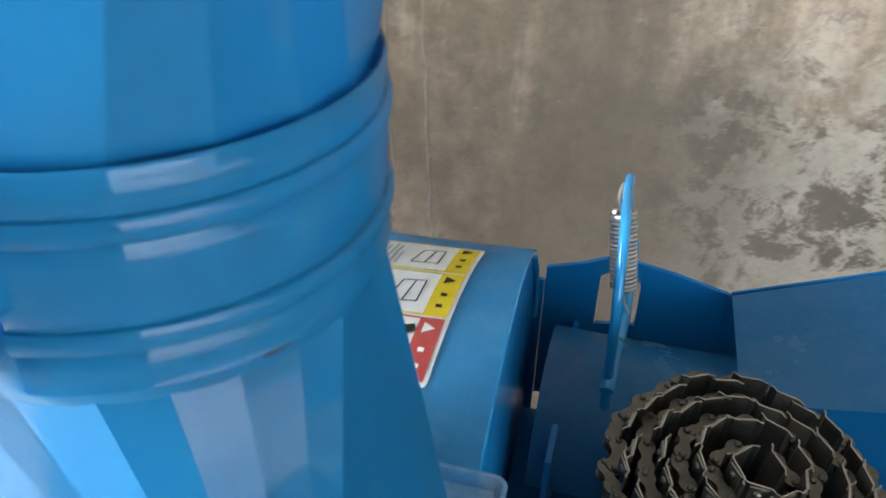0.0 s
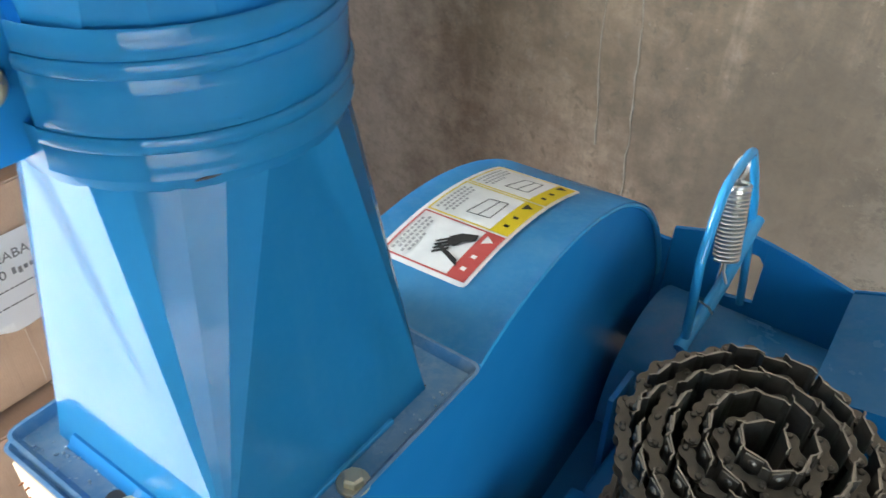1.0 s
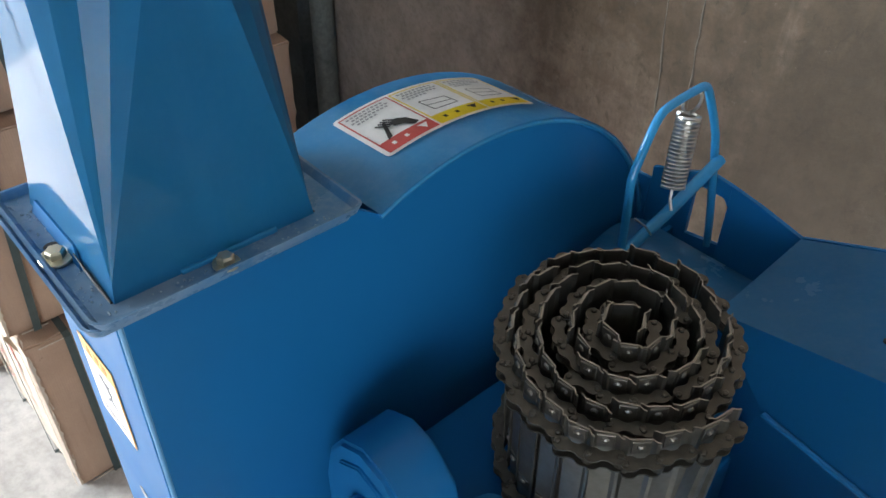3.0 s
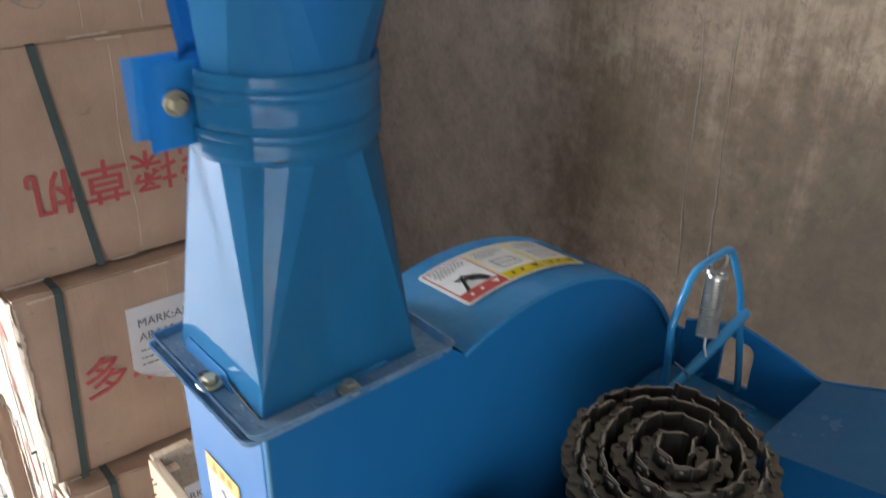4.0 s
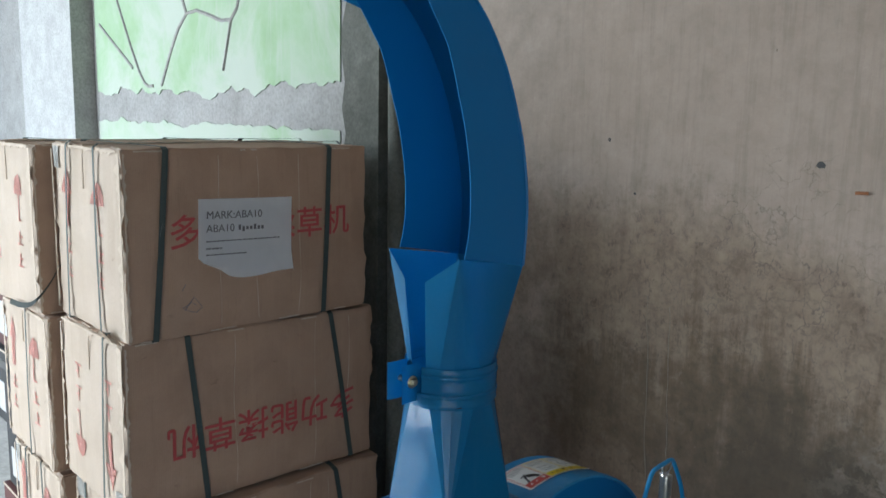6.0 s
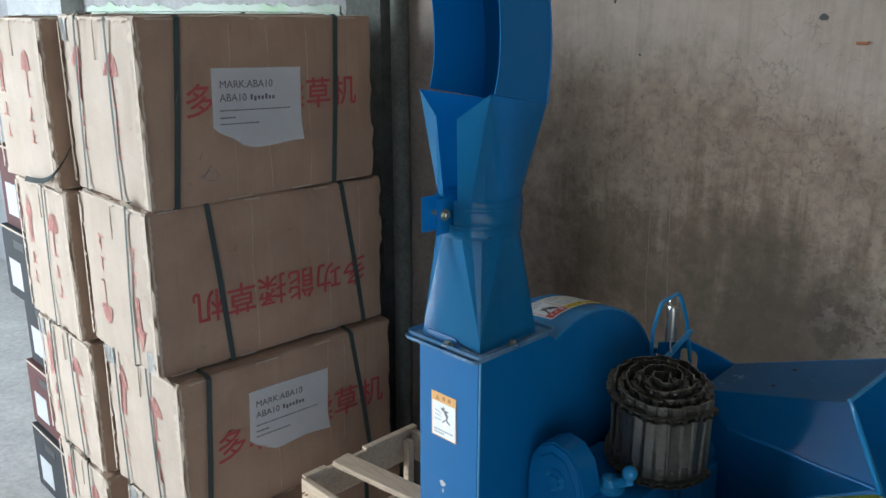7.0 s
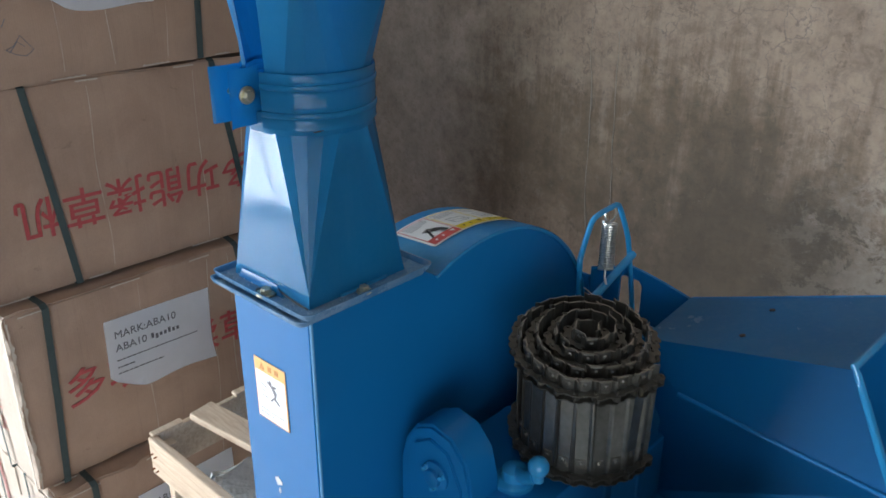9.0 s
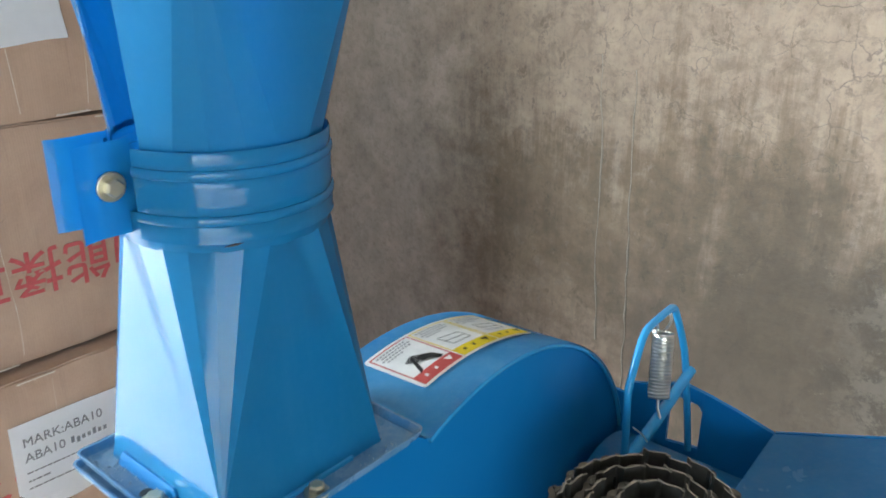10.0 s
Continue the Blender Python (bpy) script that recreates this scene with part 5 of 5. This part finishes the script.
SIGN = "多功能揉草机"
first = carton("brown strapped carton with red lettering and a white sheet", (-1.775, 0.058, 1.512), (-1.278, 0.850, 2.028), 1, (SIGN, 0.115, 0.285, 0.100), sheet_at=(0.195, 0.158, 0.297, 0.222, -0.03), face_straps=((0.144, 0.09), (0.803, 0.775)), tilt=(0.3, 0.6, 0.3))
ux, uy, uz = -1.5265, 0.454, 1.512
for line in (((0.206, 1.597), (0.222, 1.603), (0.240, 1.624), (0.252, 1.608), (0.264, 1.592), (0.246, 1.580), (0.226, 1.585), (0.206, 1.597)), ((0.212, 1.590), (0.232, 1.612), (0.246, 1.600)), ((0.206, 1.645), (0.216, 1.662)), ((0.148, 1.80), (0.156, 1.832), (0.166, 1.812))):
    bm = bmesh.new()
    tube(bm, [(-1.2655 - ux, y - uy, z - uz) for y, z in line], 0.0009, 5)
    part("pencil_scrawl", bm, INK_GREY, first, "dark pencil scrawl on the cardboard")
carton("brown strapped carton standing upside down, red lettering inverted", (-1.755, 0.046, 1.008), (-1.282, 0.880, 1.505), 2, (SIGN, 0.755, 0.200, 0.108), flip=True, face_straps=((0.21, 0.275), (0.785, 0.885)), end_straps=(0.72,), tilt=(-0.6, -0.4, -0.4), tapes=("br",), torn=((0.13, 0.485, 0.10, 1),))
carton("brown strapped carton with a white sheet over red lettering", (-1.745, 0.066, 0.505), (-1.242, 0.880, 1.002), 3, (SIGN, 0.100, 0.245, 0.111), sheet_at=(0.215, 0.190, 0.300, 0.218, -0.02), face_straps=((0.113, 0.08), (0.764, 0.87)), end_straps=(0.2, 0.66), tilt=(-0.5, 0.3, 0.2), torn=((-0.10, 0.49, 0.12, 1), (0.20, 0.488, 0.06, 1)))
carton("brown strapped carton at the bottom of the stack", (-1.70, 0.080, 0.0), (-1.19, 0.880, 0.500), 4, (SIGN, 0.10, 0.24, 0.105), sheet_at=(0.20, 0.185, 0.297, 0.215, 0.0), face_straps=(0.12, 0.78), tilt=(0, 0, 0), torn=((0.21, 0.488, 0.07, 1), (-0.17, 0.49, 0.08, 1)))
for k, (x0, x1, y0, z0, z1) in enumerate(((-2.26, -1.800, 0.002, 1.500, 2.020), (-2.24, -1.785, 0.020, 0.990, 1.492), (-2.23, -1.775, 0.030, 0.500, 0.982), (-2.20, -1.760, 0.034, 0.0, 0.492))):
    far = carton("brown strapped carton with faded red arrows on its end", (x0, y0, z0), (x1, 0.80, z1), 11 + k, None, False, tilt=(0, 0, 0.5 * (-1) ** k), end_straps=((), (0.58,), (0.3, 0.66), (0.3, 0.66))[k], tapes=("tl",) if k == 2 else (), torn=((0.05, (z1 - z0) - 0.012, 0.09, 1),) if k else ())
    if k == 0:
        # the strap has slipped off its end and hangs slack round the lower corner
        bm = bmesh.new()
        hx, hy = (x1 - x0) / 2, (0.80 - y0) / 2
        slack = smooth_line([(hx + 0.011, -hy + 0.16, 0.30), (hx + 0.012, -hy + 0.09, 0.20), (hx + 0.010, -hy + 0.03, 0.10), (hx - 0.004, -hy - 0.014, 0.045), (hx - 0.10, -hy - 0.020, 0.020), (hx - 0.24, -hy - 0.014, 0.008)], 6)
        rows = [[p - Vector((0, 0.003, 0.008)), p + Vector((0, 0.003, 0.008))] for p in slack]
        sheet(bm, rows, 0.0012)
        part("strap", bm, STRAP, far, "slack packing strap hanging round the corner", True)


def dark_box(label, lo, hi, mat, seed):
    rnd = random.Random(seed)
    ob = thing("product_box", label, "box", "stacked product boxes", (lo[0], lo[1], lo[2]))
    d = Vector(hi) - Vector(lo)
    part("body", new_box((0, 0, 0), d, 0.004), mat, ob)
    # printed picture, its pale grey also standing for the front's silvery glare
    part("printed_panel", new_box((d.x * 0.14, -0.0015, d.z * 0.15), (d.x * 0.48, -0.0002, d.z * 0.55)), PALE_PRINT, ob, "small printed picture panel, grey with painted glare")
    part("hand_hole", new_box((d.x * 0.35, -0.002, d.z * 0.74), (d.x * 0.65, -0.0002, d.z * 0.86), 0.0005), BLACK, ob)
    part("lid_edge", new_box((-0.002, -0.002, d.z - 0.010), (d.x + 0.002, d.y + 0.002, d.z - 0.003), 0.001), CARTON_EDGE, ob, "pale cut cardboard edge")
    return ob


z = 0.0
for k, (hh, mt, lb) in enumerate(((0.30, BLACK_CARTON, "black"), (0.29, MAROON_CARTON, "maroon"), (0.31, BLACK_CARTON, "black"), (0.30, BLACK_CARTON, "black"), (0.33, MAROON_CARTON, "maroon"))):
    dark_box(f"{lb} printed product box in a stack beside the cartons", (-2.76 - 0.02 * (k % 2), 0.10 + 0.02 * (k % 3), z), (-2.36 - 0.012 * k, 0.62, z + hh), mt, k)
    z += hh

# ---- slatted crate beside the machine ----
crate = thing("slatted_crate", "raw wooden slatted crate with wrapped parts inside", "crate", loc=(0, 0, 0))
rnd = random.Random(6)
CX0, CX1, CY0, CY1 = -0.731, -0.215, 0.134, 0.520


def plank(lo, hi, turn=0.0, about=None):
    m = None
    if about is not None:
        m = Matrix.Translation(about) @ Matrix.Rotation(radians(turn), 4, "Z") @ Matrix.Translation(-Vector(about))
    return part("plank", new_box(lo, hi, 0.0025, m), WOOD, crate)


for z0 in (0.817, 0.632, 0.447, 0.262, 0.077):
    plank((CX0, CY0, z0), (CX1, CY0 + 0.018, z0 + 0.088))
    plank((CX0 + 0.001, CY1 - 0.018, z0), (CX1, CY1, z0 + 0.088))
    plank((CX0, CY0 + 0.02, z0 + 0.002), (CX0 + 0.012, CY1 - 0.02, z0 + 0.090))
for x in (CX0 + 0.02, CX1 - 0.06):
    for y in (CY0 + 0.0185, CY1 - 0.0585):
        plank((x, y, 0.0), (x + 0.022, y + 0.022, 0.895))
plank((CX0 + 0.014, 0.222, 0.9075), (CX1 - 0.005, 0.279, 0.9235), 7, (CX0 + 0.014, 0.222, 0.9))
plank((CX0 - 0.004, CY0 + 0.005, 0.9075), (CX0 + 0.014, CY0 + 0.075, 0.9125))
plank((CX0 - 0.003, CY0 + 0.20, 0.9075), (CX0 + 0.016, CY1, 0.9165))
plank((CX0 + 0.02, CY0 + 0.02, 0.02), (CX1, CY1 - 0.02, 0.04))
for k in range(4):
    bolt_into("nail", on_plane((CX0 + 0.012 + 0.014 * (k % 2), CY0 - 0.0002, 0.835 + 0.035 * (k // 2)), (1, 0, 0), (0, 0, 1)), crate, 0.0016, 0.0022, RUST)


def wrapped(loc, size, seed):
    ob = thing("wrapped_part", "part packed in clear bubble wrap, lying in the crate", "package", "wrapped parts in the crate", loc)
    bm = bmesh.new()
    bmesh.ops.create_icosphere(bm, subdivisions=4, radius=1)
    off = Vector((seed, seed * 2, 0))
    for v in bm.verts:
        q = v.co.copy()
        q = Vector([math.copysign(abs(k) ** 0.55, k) for k in q])
        q += 0.16 * noise.noise_vector(v.co * 2.3 + off) + 0.06 * noise.noise_vector(v.co * 7 + off)
        v.co = Vector((q.x * size[0], q.y * size[1], (q.z + 1) * size[2]))
    part("wrap", bm, WRAP, ob, smooth=True)
    return ob


wrapped((-0.60, 0.262, 0.52), (0.09, 0.085, 0.140), 1)
wrapped((-0.40, 0.255, 0.52), (0.10, 0.085, 0.135), 5)
wrapped((-0.42, 0.43, 0.56), (0.15, 0.08, 0.15), 9)
wrapped((-0.62, 0.45, 0.50), (0.08, 0.07, 0.12), 12)
part("deck", new_box((CX0 + 0.02, CY0 + 0.02, 0.50), (CX1, CY1 - 0.02, 0.515)), WOOD, crate)

# ---- small grinder with a lime hopper, in front of the feed hopper ----
grinder = thing("small_grinder", "small grey grinder with a lime green hopper tray", "machine")
bm = bmesh.new()
P, L, R, Q = (Vector(p) for p in ((0.352, 0.215, 1.308), (0.305, 0.090, 1.258), (0.417, 0.180, 1.262), (0.455, 0.250, 1.268)))
v = [bm.verts.new(p) for p in (P, L, R, Q, L + Vector((0, 0, -0.06)), R + Vector((0, -0.01, -0.07)), Q + Vector((0, 0, -0.07)), Vector((0.30, 0.235, 1.20)))]
fs = [bm.faces.new([v[k] for k in f]) for f in ((0, 1, 2), (0, 2, 3), (1, 4, 5, 2), (2, 5, 6, 3), (0, 7, 1), (1, 7, 4))]
bmesh.ops.solidify(bm, geom=fs, thickness=0.002)
part("hood", bm, GREY_PAINT, grinder, "grey sheet metal hood with a raised point")
part("casing", new_box((0.30, -0.1, 0.75), (0.72, 0.22, 1.19), 0.004), GREY_PAINT, grinder)
A, B, C, D = (Vector(p) for p in ((0.354, 0.262, 1.267), (0.500, 0.298, 1.327), (0.503, 0.336, 1.338), (0.357, 0.322, 1.266)))
B2, C2 = Vector((0.70, 0.285, 1.331)), Vector((0.70, 0.345, 1.342))
bm = bmesh.new()
v = [bm.verts.new(p) for p in (A, B, C, D, B2, C2)]
fs = [bm.faces.new([v[k] for k in f]) for f in ((0, 1, 2, 3), (1, 4, 5, 2))]
bmesh.ops.solidify(bm, geom=fs, thickness=0.002)
part("tray_rim", bm, GREEN, grinder, "lime green folded rim of the hopper tray")
bm = bmesh.new()
tube(bm, [A, B, B2], 0.0014, 6)
part("rim_edge", bm, GREEN, grinder)
bm = bmesh.new()
v = [bm.verts.new(p) for p in (A + Vector((0.004, 0.004, -0.003)), B + Vector((0, 0.004, -0.003)), Vector((0.50, 0.335, 1.24)), Vector((0.40, 0.32, 1.19)), B2 + Vector((0, 0.004, -0.003)), Vector((0.70, 0.335, 1.24)))]
fs = [bm.faces.new([v[k] for k in f]) for f in ((0, 1, 2, 3), (1, 4, 5, 2))]
bmesh.ops.solidify(bm, geom=fs, thickness=0.002)
part("tray_side", bm, DARK_INSIDE, grinder, "dark inside of the tray")
m = on_plane(B.lerp(B2, 0.27) + Vector((0, 0.012, 0.0055)), B2 - B, C - B)
ylab = part("warning_label", flat(m, rect(0, 0, 0.085, 0.030)), YELLOW_LABEL, grinder, "yellow warning sticker on the lime rim")
part("warning_triangle", flat(m @ pose(0, 0, 0.0006), [(0.010, 0.007), (0.036, 0.007), (0.023, 0.025)], 0.0003), BLACK, ylab)
part("triangle_field", flat(m @ pose(0, 0, 0.001), [(0.0135, 0.009), (0.0325, 0.009), (0.023, 0.022)], 0.0003), ORANGE_LABEL, ylab)
part("round_symbol", flat(m @ pose(0, 0, 0.0006), [(0.058 + 0.010 * math.cos(k * 0.45), 0.015 + 0.010 * math.sin(k * 0.45)) for k in range(14)], 0.0003), INK_BLUE, ylab)
part("print_bar", flat(m @ pose(0, 0, 0.0006), rect(0.048, 0.002, 0.070, 0.004), 0.0003), BLACK, ylab)
K, KL, KR, KB = (Vector(p) for p in ((0.499, 0.285, 1.342), (0.470, 0.120, 1.322), (0.700, 0.275, 1.372), (0.690, 0.110, 1.350)))
bm = bmesh.new()
v = [bm.verts.new(p) for p in (K, KL, KB, KR, K + Vector((0.012, -0.01, -0.10)), KL + Vector((0.012, 0, -0.12)), KB + Vector((0, 0, -0.14)), KR + Vector((0, 0, -0.12)))]
fs = [bm.faces.new([v[k] for k in f]) for f in ((0, 1, 2), (0, 2, 3), (0, 4, 5, 1), (1, 5, 6, 2), (3, 7, 4, 0))]
bmesh.ops.solidify(bm, geom=fs, thickness=0.002)
part("front_panel", bm, GREY_PAINT, grinder, "sloping grey front panel")
m = on_plane(K.lerp(KR, 0.14).lerp(KL.lerp(KB, 0.14), 0.16) + Vector((0, 0, 0.0022)), KR - K, K - KL)
m = m @ pose(0, 0, 0.0)
sign = part("instruction_label", flat(m, rect(0, -0.10, 0.12, 0.0)), WHITE_LABEL, grinder, "yellow instruction sticker with a white border")
part("label_field", flat(m @ pose(0, 0, 0.0006), rect(0.003, -0.097, 0.117, -0.003), 0.0003), YELLOW_LABEL, sign)
for k in range(9):
    for j in range(9):
        part("print_bar", flat(m @ pose(0, 0, 0.001), rect(0.012 + 0.0105 * j, -0.0135 - 0.0092 * k, 0.012 + 0.0105 * j + (0.0036, 0.0030, 0.0042)[(k + j) % 3], -0.0075 - 0.0092 * k), 0.0003), LABEL_TEXT, sign)
for x in (0.32, 0.70):
    for y in (-0.08, 0.20):
        part("leg", new_box((x, y, 0), (x + 0.03, y + 0.03, 0.75), 0.002), GREY_PAINT, grinder)

# ---- marks on the wall ----
nail = thing("rusty_nail", "rusty nail head stuck in the cement wall", "nail", loc=(0.135, Y1, 1.975))
bm = bmesh.new()
tube(bm, [(-0.014, -0.006, 0), (0.012, -0.006, 0.001)], 0.0035, 8)
part("head", bm, RUST, nail)


def cement_run(xs, seed):
    """A thin pale lime run down the wall."""
    rnd = random.Random(seed)
    bm = bmesh.new()
    pts = []
    for k in range(len(xs) * 6 - 5):
        i, f = divmod(k, 6)
        (xa, za), (xb, zb) = xs[i], xs[min(i + 1, len(xs) - 1)]
        pts.append((xa + (xb - xa) * f / 6 + rnd.uniform(-0.002, 0.002), Y1, za + (zb - za) * f / 6))
    tube(bm, pts, [rnd.uniform(0.0006, 0.0026) for p in pts], 6)
    ob = structure("lime_run", bm, RUN, "thin pale lime run down the cement wall", "wall stain")
    return ob


RUN = cement_material("pale_lime_run", (0.165, 0.142, 0.116), (0.225, 0.195, 0.162), 30)
cement_run([(-0.313, 1.64), (-0.308, 1.47), (-0.297, 1.27), (-0.290, 1.12), (-0.286, 1.0)], 1)
cement_run([(-0.385, 1.66), (-0.369, 1.48), (-0.366, 1.27), (-0.352, 1.10)], 2)
for k, (x, z, r) in enumerate(((0.040, 2.032, 0.010), (-0.53, 2.07, 0.006), (-0.44, 1.93, 0.004))):
    rnd = random.Random(k)
    bm = bmesh.new()
    prism(bm, [(x + r * rnd.uniform(0.5, 1.2) * math.cos(2 * math.pi * j / 9), Y1 - 0.0005, z + r * rnd.uniform(0.5, 1.2) * math.sin(2 * math.pi * j / 9)) for j in range(9)], (0, -0.001, 0))
    structure("wall_pit", bm, BLACK, "small dark pit in the cement wall", "wall stain")
